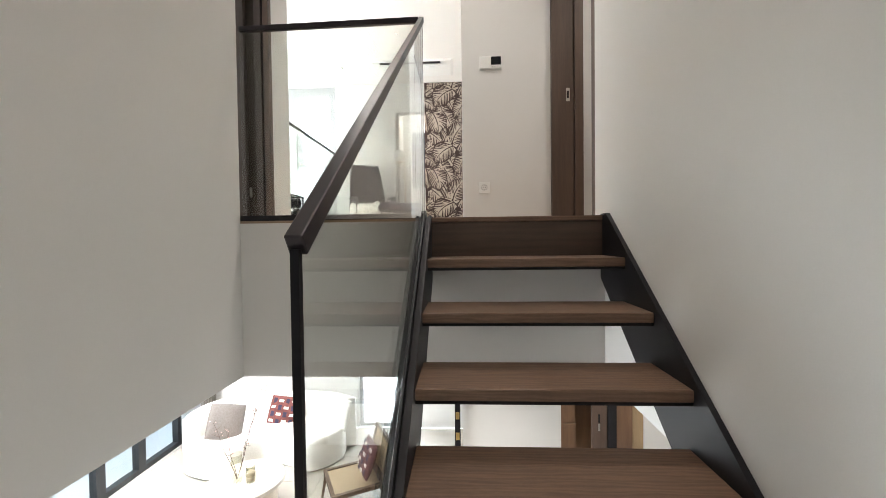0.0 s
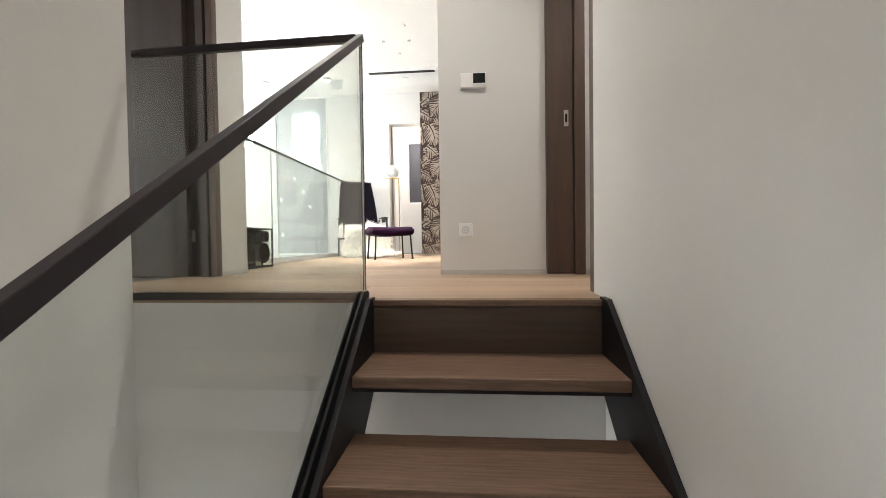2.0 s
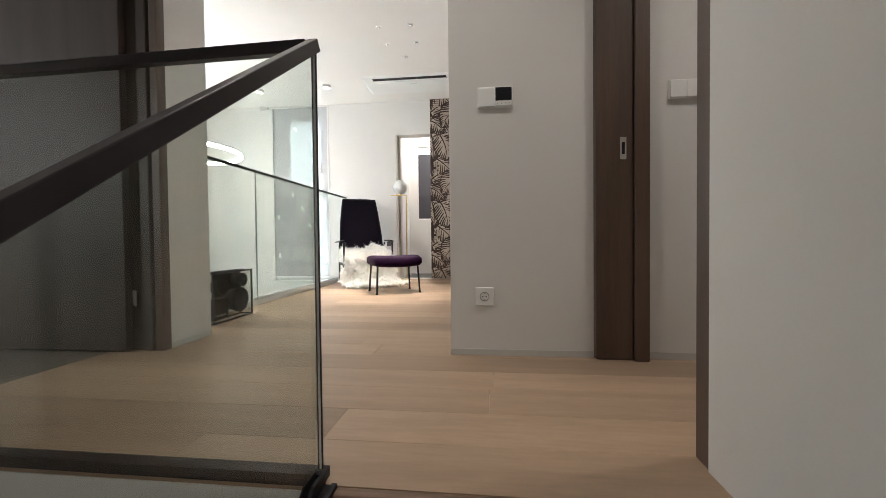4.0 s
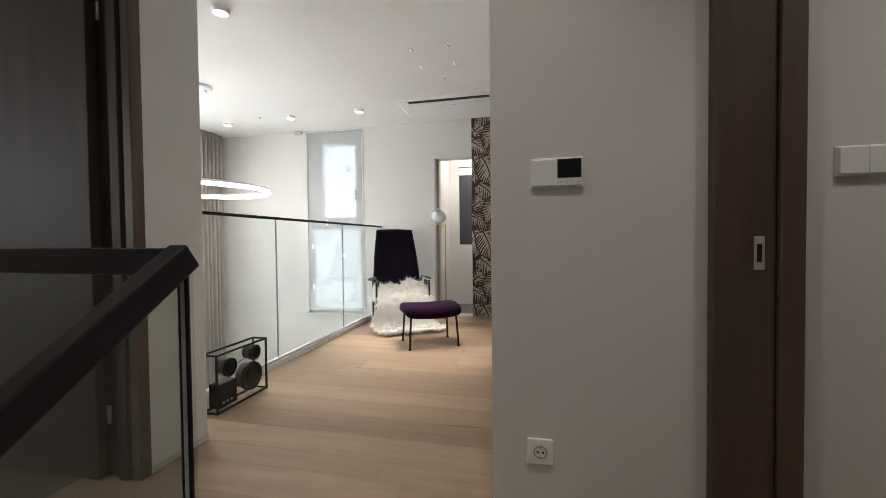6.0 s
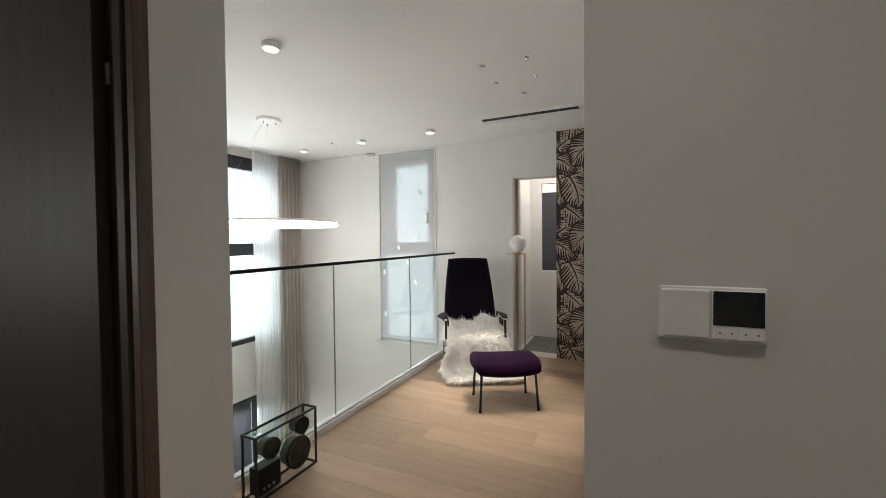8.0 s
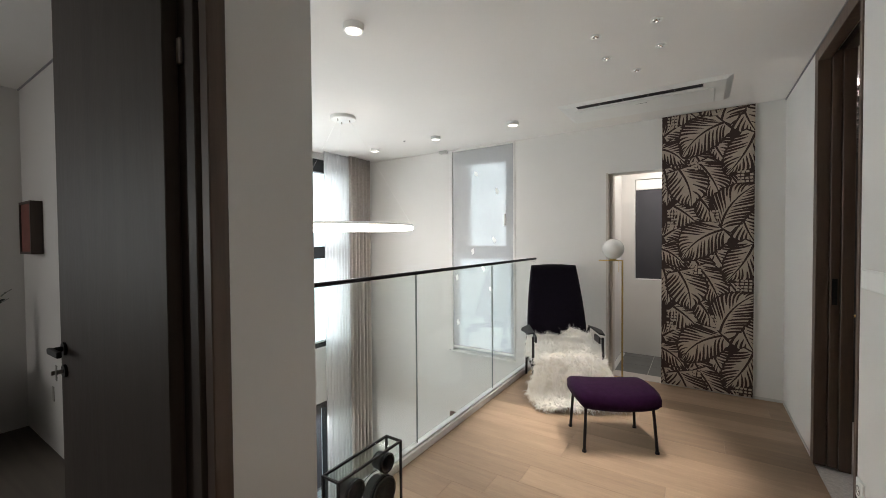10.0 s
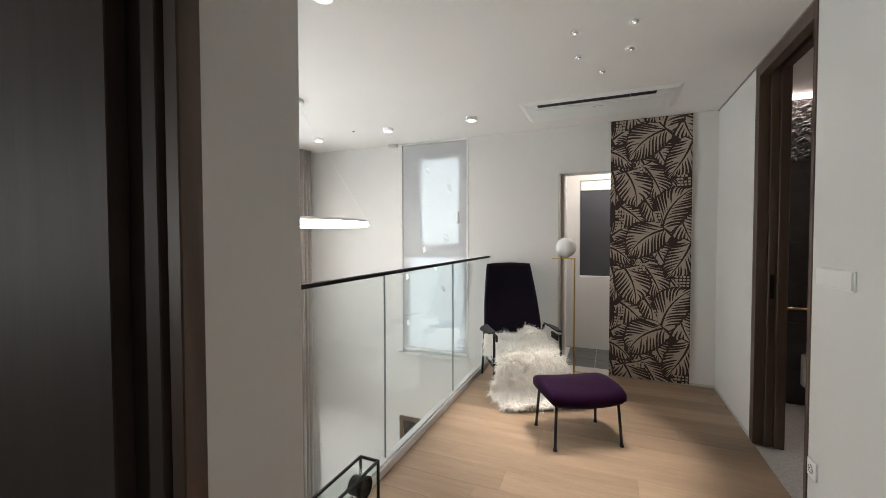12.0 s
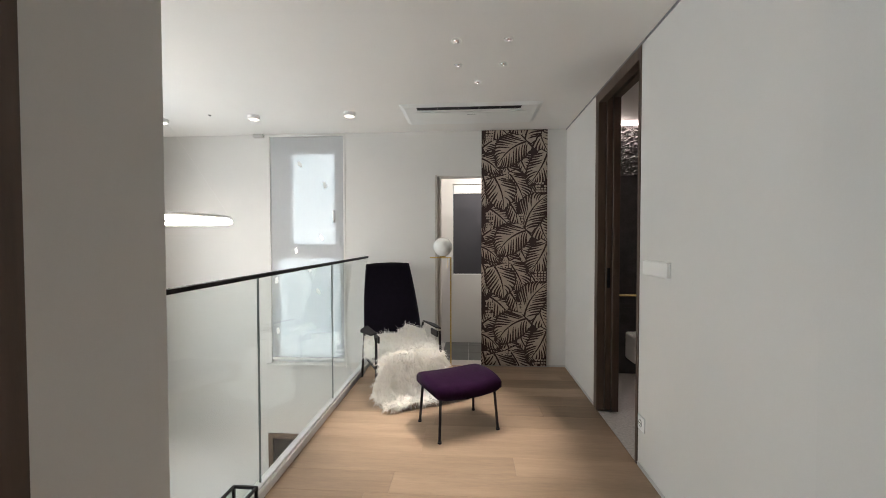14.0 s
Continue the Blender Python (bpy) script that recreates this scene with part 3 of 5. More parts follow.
part("jamb", box(XW - 0.006, XW + 0.15, BD0, BD0 + 0.03, 0, ZC - 0.012, 0.002, 1), M_FRAME, bd)
part("header", box(XW - 0.006, XW + 0.05, BD0 + 0.03, BD1 - 0.07, ZC - 0.085, ZC - 0.012, 0.002, 1), M_FRAME, bd)
part("header", box(XW + 0.098, XW + 0.15, BD0 + 0.03, BD1 - 0.1, ZC - 0.06, ZC - 0.012, 0.002, 1), M_FRAME, bd)

pd = tagged(thing("door_2", "dark walnut sliding door post with a steel flush pull", "door"), kind="structure")
pl = part("door_leaf", box(0.873, 1.028, YP - 0.035, YP + 0.03, 0.004, ZC - 0.004, 0.003, 1), M_FRAME, pd)
part("jamb", box(1.03, 1.0895, YP - 0.05, YP + 0.1, 0, ZC - 0.004, 0.003, 1), M_FRAME, pd)
part("flush_pull", box(0.972, 0.998, YP - 0.038, YP - 0.0355, 0.861, 0.955, 0.001, 1), M_PULL, pl, "satin steel pull plate")
part("flush_pull_recess", box(0.979, 0.991, YP - 0.0392, YP - 0.0382, 0.883, 0.933), M_BLACK, pl, "dark recess")

dd = tagged(thing("door_3", "dark doorway lined in black-brown timber", "door"), kind="structure")
part("jamb", box(1.4055, 1.43, YP - 0.006, YB, 0, ZC - 0.004, 0.002, 1), M_LEAF, dd)
part("door_leaf", box(1.462, 1.5, YP + 0.3, YP + 1.05, 0.006, ZC - 0.05, 0.002, 1), M_LEAF, dd)
setting("trim_stair_wall", box(XS + 0.002, XS + 0.13, 2.1905, 2.25, 0, ZC - 0.004, 0.003, 1), M_FRAME, "dark walnut door jamb at the wall's end")

ld = tagged(thing("door_4", "dark grey oak bedroom door standing open with lever handle and keys", "door"), kind="structure")
part("jamb", box(-1.415, -1.258, 3.003, 3.0465, 0, ZC - 0.004, 0.003, 1), M_LEAF, ld)
part("jamb_stop", box(-1.2575, -1.209, 2.986, 3.0465, 0, ZC - 0.004, 0.003, 1), M_LEAF, ld)
part("casing", box(-1.2, -1.158, 2.996, 3.0465, 0, ZC - 0.004, 0.003, 1), M_FRAME, ld)
# black strip in the groove, its shade put into the colour
part("casing_groove", box(-1.2088, -1.2002, 3.008, 3.0465, 0, ZC - 0.004), M_BLACK, ld, "black strip painting the groove's shade")
part("jamb", box(-1.415, -1.158, 2.0605, 2.1, 0, ZC - 0.004, 0.003, 1), M_FRAME, ld)
LM = pose(-1.32, 2.977, 0, 0, 0, 180.5)
leaf = part("door_leaf", box(0.0, 0.955, -0.02, 0.02, 0.006, ZC - 0.012, 0.003, 1, LM), M_LEAF, ld)
bmh = bmesh.new()
tube(bmh, [LM @ Vector(p) for p in ((0.895, 0.02, 0.91), (0.895, 0.065, 0.91), (0.895, 0.07, 0.91))], 0.011)
part("handle_rose", tube(bmesh.new(), [LM @ Vector(p) for p in ((0.895, 0.0205, 0.91), (0.895, 0.03, 0.91))], 0.026, 20), M_BLACK, leaf)
part("handle_neck", bmh, M_BLACK, leaf)
part("lever", box(0.78, 0.907, 0.058, 0.074, 0.898, 0.922, 0.004, 2, LM), M_BLACK, leaf, "black lever handle")
part("lock_rose", tube(bmesh.new(), [LM @ Vector(p) for p in ((0.895, 0.0205, 0.82), (0.895, 0.03, 0.82))], 0.026, 20), M_BLACK, leaf)
part("key", box(0.891, 0.899, 0.03, 0.065, 0.812, 0.828, 0.001, 1, LM), M_STEEL, leaf)
part("key", box(0.883, 0.901, 0.05, 0.053, 0.745, 0.805, 0.001, 1, LM @ pose(0, 0, 0, 0, 3, 0)), M_STEEL, leaf)
part("key", box(0.895, 0.913, 0.056, 0.059, 0.75, 0.81, 0.001, 1, LM @ pose(0, 0, 0, 0, -3, 0)), M_STEEL, leaf)
for z in (0.22, 1.84, 2.2):
    part("hinge", box(-1.319, -1.3, 2.99, 3.0025, z, z + 0.075, 0.004, 1), M_STEEL, ld)

ud = tagged(thing("door_5", "doorway with a slim taupe metal frame into a tiled utility room", "door"), kind="structure")
part("jamb", box(DX0, DX0 + 0.022, YE - 0.012, YE + 0.17, 0, DZ1, 0.003, 1), M_PULL, ud)
part("jamb", box(DX0 + 0.0225, DX0 + 0.055, YE + 0.05, YE + 0.16, 0, DZ1 - 0.01, 0.012, 3), M_PULL, ud)
part("head", box(DX0 + 0.022, DX1, YE - 0.012, YE + 0.16, DZ1 - 0.012, DZ1 - 0.001), M_WALL, ud)
part("threshold", box(DX0 + 0.022, DX1, YE - 0.012, YE + 0.16, -0.004, 0.004), M_PULL, ud)

# ---- skirting ----
setting("baseboard_landing", boxes((XP - 0.002, 0.872, YP - 0.004, YP - 0.0005, 0.0, 0.028), (1.0905, 1.405, YP - 0.004, YP - 0.0005, 0.0, 0.028)), M_SKIRT, "low flush grey skirting")
setting("baseboard_stub", boxes((-1.1645, -1.161, 3.048, YB + 0.002, 0.0, 0.028)), M_SKIRT, "low flush grey skirting")
setting("baseboard_hall", boxes((XW - 0.004, XW - 0.0005, YB, BD0, 0, 0.022), (XW - 0.004, XW - 0.0005, BD1, YE, 0, 0.022), (0.315, XW - 0.004, YE - 0.004, YE - 0.0005, 0, 0.022)), M_SKIRT, "low flush grey skirting")
# solid grey strips; the shade of the ceiling gap is put into their colour
setting("trim_ceiling_bedroom", boxes((-4.18, -1.43, 3.182, 3.1895, ZC - 0.010, ZC - 0.0005)), M_GREYPL, "thin grey strip painting the shadow gap under the bedroom ceiling")
setting("trim_ceiling", boxes((XW - 0.008, XW - 0.0005, YB, YE, ZC - 0.010, ZC - 0.0005)), M_GREYPL, "thin grey strip painting the shadow gap under the ceiling")

# ---- leaf-papered sliding panel ----
PX0, PX1, PY = -0.355, 0.312, YE - 0.022
M_PBACK = mat("chocolate_wallpaper", (0.037, 0.017, 0.0135), 0.8, vary=0.12, scale=40, bump=0.08)
M_PLEAF = mat("taupe_wallpaper_print", (0.40, 0.328, 0.27), 0.7, vary=0.10, scale=40, bump=0.08)
panel = thing("sliding_panel", "sliding panel papered with taupe palm leaves on chocolate ground", "panel")
part("board", box(PX0, PX1, PY, PY + 0.018, 0.012, ZC - 0.006), M_PBACK, panel)
part("bottom_rail", box(PX0, PX1, PY - 0.002, PY + 0.018, 0.002, 0.0115), M_STEEL, panel)


def strip(bm, y, pts, halves):
    """A flat tapered ribbon along pts."""
    rows = []
    for i, p in enumerate(pts):
        d = (pts[min(i + 1, len(pts) - 1)] - pts[max(i - 1, 0)]).normalized()
        n = Vector((-d.y, d.x)) * halves[i]
        rows.append([bm.verts.new((q.x, y, q.y)) for q in (p + n, p - n)])
    for r0, r1 in zip(rows, rows[1:]):
        bm.faces.new((r0[0], r1[0], r1[1], r0[1]))


def frond(bm_dark, bm_light, base, tip, width, bend, layer, rng):
    """One printed leaf: a taupe blade with a dark outline, dark rib and dark tapered slits."""
    y0 = PY - 0.0008 - layer * 0.00006
    axis = tip - base
    length = axis.length
    u = axis / length
    v = Vector((-u.y, u.x))

    def at(s, t):
        return base + u * (length * s) + v * (t + bend * length * 4 * s * (1 - s))

    def wid(s):
        return 1.1 * width * math.sin(math.pi * min(1, max(0, 0.13 + s * 0.87))) ** 0.62

    N = 16
    for bm, y, grow in ((bm_dark, y0, 0.012), (bm_light, y0 - 0.00002, 0.0)):
        edge = [[], []]
        for i in range(N + 1):
            q = -grow / length + (1 + 2 * grow / length) * i / N
            ripple = 0.006 * math.sin(i * 2.3 + layer)
            for k, sd in enumerate((1, -1)):
                p = at(q, sd * max(0.001, wid(q) + grow + ripple * sd))
                edge[k].append(bm.verts.new((p.x, y, p.y)))
        for i in range(N):
            bm.faces.new((edge[0][i], edge[0][i + 1], edge[1][i + 1], edge[1][i]))
    ys = y0 - 0.00004
    strip(bm_dark, ys, [at(i / 8, 0) for i in range(9)], [0.0095 - 0.0008 * i for i in range(9)])
    n = max(6, int(length / 0.032))
    pitch = length / n
    for side in (1, -1):
        for i in range(-2, n):
            s0 = (i + 0.5) / n + rng.uniform(-0.01, 0.01)
            start = rng.uniform(0.06, 0.2) if rng.random() < 0.75 else rng.uniform(0.3, 0.5)
            pts, hs = [], []
            for j in range(6):
                q = start + (1.12 - start) * j / 5
                s = s0 + 0.34 * q ** 0.8
                if s < 0.0 or s > 1.02:
                    continue
                pts.append(at(s, side * wid(min(s, 0.98)) * q))
                hs.append(pitch * (0.14 + 0.20 * j / 5) * rng.uniform(0.8, 1.15))
            if len(pts) > 2:
                hs[0] *= 0.3
                strip(bm_dark, ys, pts, hs)


# one repeat of the print: rib from (x, z) to (x, z), half width, bend; widths of the panel are 1, the repeat is 1.36 high
LEAVES = (
    (0.02, -0.70, 0.06, -1.20, 0.14, 0.06), (0.56, -0.34, 0.80, -0.78, 0.16, -0.06), (0.74, -0.72, 0.60, -1.20, 0.16, 0.06),
    (0.02, -1.62, 0.42, -1.42, 0.13, 0.06), (0.95, -0.98, 0.78, -1.36, 0.14, 0.05), (0.36, -0.52, 0.52, -0.92, 0.14, 0.05),
    (0.05, -0.36, 0.26, -0.72, 0.15, 0.06), (0.86, -1.28, 1.02, -1.72, 0.17, -0.05), (0.14, -1.21, 0.46, -1.52, 0.16, 0.05),
    (0.44, -1.13, 0.62, -1.50, 0.12, 0.05), (0.42, -0.66, 0.66, -1.14, 0.17, 0.06), (-0.03, -0.42, 0.27, -0.66, 0.12, 0.1),
    (1.0, -0.36, 0.72, -0.84, 0.17, 0.05), (0.66, -1.50, 1.04, -0.98, 0.19, 0.12), (0.2, -0.73, 0.34, -1.22, 0.20, 0.08),
    (0.68, -0.18, 0.24, -0.56, 0.20, -0.12),
)
rng = random.Random(5)
bd_dark, bd_light = bmesh.new(), bmesh.new()
PW = PX1 - PX0
lay = 0
for tile in range(-1, 3):
    for x0, z0, x1, z1, hw, bend in LEAVES:
        zt = ZC - 0.006 - tile * 1.36 * PW
        frond(bd_dark, bd_light, Vector((PX0 + x0 * PW, zt + z0 * PW)), Vector((PX0 + x1 * PW, zt + z1 * PW)), hw * PW, bend, lay, rng)
        lay += 1
    for cx, cz, ni, nj in ((0.08, -1.27, 3, 7), (0.35, -0.66, 3, 3), (0.84, -0.82, 4, 4), (0.58, -1.30, 2, 5)):
        for i in range(ni):
            for j in range(nj):
                if rng.random() < 0.88:
                    x, z = PX0 + (cx + i * 0.043) * PW + rng.uniform(-1, 1) * 0.003, ZC - 0.006 - (tile * 1.36 - cz + j * 0.04) * PW
                    s = rng.uniform(0.009, 0.012)
                    bd_light.faces.new([bd_light.verts.new((x + a * s, PY - 0.0008 - 0.00006 * 66, z + b * s * 0.85)) for a, b in ((-1, -1), (1, -1), (0.85, 1), (-1, 0.8))])
for b in (bd_dark, bd_light):
    for co, no in (((PX0, 0, 0), (-1, 0, 0)), ((PX1, 0, 0), (1, 0, 0)), ((0, 0, 0.012), (0, 0, -1)), ((0, 0, ZC - 0.006), (0, 0, 1))):
        bmesh.ops.bisect_plane(b, geom=b.verts[:] + b.edges[:] + b.faces[:], plane_co=co, plane_no=no, clear_outer=True)
part("leaf_ground", bd_dark, M_PBACK, panel)
part("leaf_print", bd_light, M_PLEAF, panel, "taupe palm-leaf print")

# ---- switches, socket, thermostat ----

th = thing("thermostat", "white wall thermostat with a dark display and small buttons", "thermostat")
part("back_plate", box(0.368, 0.526, YP - 0.006, YP, 1.113, 1.208, 0.002, 1), M_WHITE, th)
part("rocker", box(0.373, 0.446, YP - 0.013, YP - 0.006, 1.118, 1.203, 0.003, 2), M_WHITE, th)
part("module", box(0.448, 0.522, YP - 0.013, YP - 0.006, 1.118, 1.203, 0.003, 2), M_WHITE, th)
part("display", box(0.4495, 0.5205, YP - 0.0145, YP - 0.0131, 1.143, 1.2015, 0.0006, 1), M_SCREEN, th)
for i in range(2):
    part("button", box(0.4505 + i * 0.0354, 0.4845 + i * 0.0354, YP - 0.0142, YP - 0.0131, 1.1205, 1.1405, 0.001, 1), M_WHITE, th)
    for dx in (0.0075, 0.0245):
        part("button_mark", box(0.4505 + i * 0.0354 + dx, 0.4535 + i * 0.0354 + dx, YP - 0.0146, YP - 0.0142, 1.129, 1.1325), M_GREYPL, th)



def socket(name, m, label):
    """A round socket in a square plate, facing the local -y."""
    s = thing(name, label, "socket")
    part("plate", box(-0.041, 0.041, -0.009, 0, -0.041, 0.041, 0.003, 2, m), M_WHITE, s)
    bm = bmesh.new()
    tube(bm, [m @ Vector(p) for p in ((0, -0.0092, 0), (0, -0.0115, 0))], 0.022, 28)
    part("insert", bm, M_WHITE, s)
    bm = bmesh.new()
    tube(bm, [m @ Vector((0.0195 * math.cos(a * math.pi / 16), -0.0117, 0.0195 * math.sin(a * math.pi / 16))) for a in range(32)], 0.0016, 6, closed=True)
    part("recess_rim", bm, M_GREYPL, s)
    for x in (-0.0085, 0.0085):
        part("pin_hole", tube(bmesh.new(), [m @ Vector(p) for p in ((x, -0.0116, 0), (x, -0.0122, 0))], 0.0035, 12), M_BLACK, s)
    for z in (-0.016, 0.016):
        part("earth_clip", box(-0.003, 0.003, -0.0128, -0.0116, z - 0.003, z + 0.003, 0, 1, m), M_STEEL, s)
    return s


socket("wall_socket", Matrix.Translation((0.394, YP, 0.269)), "white square wall socket above the skirting of the landing")
socket("wall_socket", Matrix.Translation((XW, 4.775, 0.27)) @ Matrix.Rotation(radians(-90), 4, "Z"), "white square wall socket beside the bathroom door")


def switch(name, m, n, w, label):
    s = thing(name, label, "switch")
    L = n * w
    part("back_plate", box(-L / 2 - 0.005, L / 2 + 0.005, -0.007, 0, -0.041, 0.041, 0.002, 1, m), M_WHITE, s)
    for i in range(n):
        part("rocker", box(-L / 2 + i * w + 0.0006, -L / 2 + (i + 1) * w - 0.0006, -0.015, -0.007, -0.036, 0.037, 0.002, 2, m), M_WHITE, s)
    return s


switch("light_switch", Matrix.Translation((1.282, YP, 1.156)), 3, 0.066, "white three-gang rocker switch on the landing wall")
switch("light_switch", Matrix.Translation((XW, 4.62, 1.163)) @ Matrix.Rotation(radians(-90), 4, "Z"), 1, 0.28, "long white switch plate beside the bathroom door")

# ---- ceiling fittings ----
ac = thing("air_conditioner", "white ceiling cassette air conditioner with one dark outlet slot", "air conditioner")
bm = box(-1.07, 0.125, 5.745, 6.29, ZC - 0.022, ZC - 0.0005)
for v in bm.verts:
    if v.co.z < ZC - 0.01:
        v.co.x, v.co.y = -0.4725 + (v.co.x + 0.4725) * 0.93, 6.0175 + (v.co.y - 6.0175) * 0.9
bmesh.ops.bevel(bm, geom=bm.edges[:], offset=0.003, segments=2, profile=0.5, affect="EDGES")
part("panel", bm, M_WHITE, ac)
part("outlet", box(-0.92, -0.05, 5.78, 5.87, ZC - 0.024, ZC - 0.0223), M_BLACK, ac, "dark outlet slot")
part("louvre", box(-0.92, -0.05, 5.838, 5.862, ZC - 0.031, ZC - 0.0245, 0.002, 1, None), M_WHITE, ac)
for i in range(1, 5):
    part("divider", box(-0.92 + i * 0.174 - 0.002, -0.92 + i * 0.174 + 0.002, 5.79, 5.838, ZC - 0.027, ZC - 0.0245), M_STEEL, ac)
part("grille", box(-0.96, 0.02, 5.9, 6.24, ZC - 0.028, ZC - 0.0225, 0.002, 1), M_WHITE, ac)
part("badge", box(-0.5, -0.42, 5.96, 5.966, ZC - 0.029, ZC - 0.0282), M_GREYPL, ac)


def downlight(x, y, energy, label="white surface-mounted ceiling downlight, switched on", kind="big", zc=ZC):
    s = thing("downlight", label, "ceiling lamp", "ceiling downlights" if kind == "big" else "recessed spots")
    if kind == "big":
        part("body", lathe([(0.0, 0.0), (0.052, 0.0), (0.052, -0.032), (0.044, -0.034), (0.042, -0.028), (0, -0.028)], (x, y, zc - 0.0005), 32), M_WHITE, s, smooth=False)
        part("lens", lathe([(0.0, -0.030), (0.0405, -0.030), (0.0405, -0.0285), (0, -0.0285)], (x, y, zc - 0.0005), 32), M_LED, s)
        lamp("downlight_beam", "SPOT", look((x, y, zc - 0.045), (x, y, zc - 2)), energy, WARM, cone=112, blend=0.9, soft=0.052)
    else:
        part("trim", lathe([(0.018, 0.0), (0.03, 0.0), (0.03, -0.003), (0.026, -0.006), (0.019, -0.002)], (x, y, zc - 0.0005), 28), M_WHITE, s)
        part("reflector", lathe([(0.0, -0.0005), (0.019, -0.001), (0.019, -0.0035), (0.012, -0.009), (0.0, -0.010)], (x, y, zc - 0.0005), 24), M_CHROME, s, smooth=True)
        if label.endswith("on"):
            part("lens", lathe([(0, -0.0102), (0.0032, -0.0102), (0.0032, -0.0112), (0, -0.0114)], (x, y, zc - 0.0005), 16), M_LED, s)
    return s


# the (-2.5, 3.92) and (-3.42, 3.92) lamps are unseen, added to brighten the void
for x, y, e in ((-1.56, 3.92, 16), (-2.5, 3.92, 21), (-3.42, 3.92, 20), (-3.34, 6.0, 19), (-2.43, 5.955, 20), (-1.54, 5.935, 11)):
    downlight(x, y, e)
for i, (x, y) in enumerate(((-0.549, 4.735), (-0.257, 4.735), (-0.55, 5.045), (-0.26, 5.045), (-0.419, 5.33))):
    downlight(x, y, 0, "small recessed chrome ceiling spot, switched on", "small")
    tx, ty, tz = ((x - 0.25, y - 0.25, 0), (x - 0.3, y - 0.3, 0), (-1.0, 5.75, 0.4), (x - 0.3, y - 0.02, 0), (x - 0.22, y - 0.08, 0))[i]
    lamp("recessed_beam", "SPOT", look((x, y, ZC - 0.02), (tx, ty, tz)), (33, 34, 54, 48, 108)[i], WARM, cone=42, blend=0.5, soft=0.007)
# unseen downlights: landing and stair inferred, side hall and rooms added as fill
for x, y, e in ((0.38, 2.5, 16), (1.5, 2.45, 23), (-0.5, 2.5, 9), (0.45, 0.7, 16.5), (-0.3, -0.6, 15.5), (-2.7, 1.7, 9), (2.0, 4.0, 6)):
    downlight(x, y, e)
# added under the slab, out of view, to fill the lower hall with light
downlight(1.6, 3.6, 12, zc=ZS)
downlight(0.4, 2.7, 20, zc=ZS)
solo("smoke_sensor", lathe([(0, 0), (0.012, 0), (0.01, -0.01), (0, -0.012)], (-2.81, 5.9, ZC - 0.0005), 14), M_GREYPL, "tiny grey ceiling sensor", "sensor")

pend = thing("ring_pendant", "large glowing white ring pendant hung on thin wires over the void", "pendant lamp")
RC = Vector((-2.73, 4.93, 1.46))
bm = bmesh.new()
tube(bm, [RC + Vector((0.6 * math.cos(2 * math.pi * i / 96), 0.6 * math.sin(2 * math.pi * i / 96), 0.012)) for i in range(96)], 0.014, 8, closed=True)
part("ring_body", bm, M_WHITE, pend, smooth=True)
bm = bmesh.new()
tube(bm, [RC + Vector((0.6 * math.cos(2 * math.pi * i / 96), 0.6 * math.sin(2 * math.pi * i / 96), -0.012)) for i in range(96)], 0.0165, 10, closed=True)
part("led_strip", bm, M_RING, pend, "glowing diffuser", smooth=True)
part("canopy", lathe([(0, 0), (0.11, 0), (0.11, -0.025), (0.1, -0.03), (0, -0.03)], (RC.x, RC.y, ZC - 0.0005), 32), M_WHITE, pend)
for k in range(3):
    a = radians(30 + 120 * k)
    part("wire", rod(RC + Vector((0.6 * math.cos(a), 0.6 * math.sin(a), 0.02)), (RC.x + 0.06 * math.cos(a), RC.y + 0.06 * math.sin(a), ZC - 0.03), 0.0006, 5), M_WHITE, pend)
    part("cable_grip", rod((RC.x + 0.06 * math.cos(a), RC.y + 0.06 * math.sin(a), ZC - 0.05), (RC.x + 0.06 * math.cos(a), RC.y + 0.06 * math.sin(a), ZC - 0.031), 0.005, 8), M_STEEL, pend)

# ---- armchair with sheepskin ----
CM = pose(-1.10, 5.985, 0, 0, 0, 28)


def tm(bm, m):
    bmesh.ops.transform(bm, matrix=m, verts=bm.verts[:])
    return bm


def cushion(w, d, h, puff=0.02, bow=0.0, n=14, side=0.3, corner=0.02, dome=0.0):
    """A rounded pad, w by d, h thick, with bowed ends."""
    bm = bmesh.new()
    bmesh.ops.create_grid(bm, x_segments=n, y_segments=n, size=0.5)
    bot = bmesh.ops.duplicate(bm, geom=bm.faces[:])
    botv = [e for e in bot["geom"] if isinstance(e, bmesh.types.BMVert)]
    bs = set(botv)
    for v in bm.verts:
        u, t = v.co.x * 2, v.co.y * 2
        e = (1 - abs(u) ** 8) * (1 - abs(t) ** 8)
        r = max(0.0, e) ** 0.35
        z = (h / 2) * (side + (1 - side) * r) + puff * (1 - u * u) * (1 - t * t)
        sq = 1 - corner * (u * u * t * t)
        v.co = Vector((v.co.x * w * sq, v.co.y * d * sq, (-z if v in bs else z) + bow * u * u - dome * t * t))
    bmesh.ops.reverse_faces(bm, faces=[f for f in bm.faces if all(v in bs for v in f.verts)])
    ed = [e for e in bm.edges if e.is_boundary]
    bmesh.ops.bridge_loops(bm, edges=ed)
    return bm


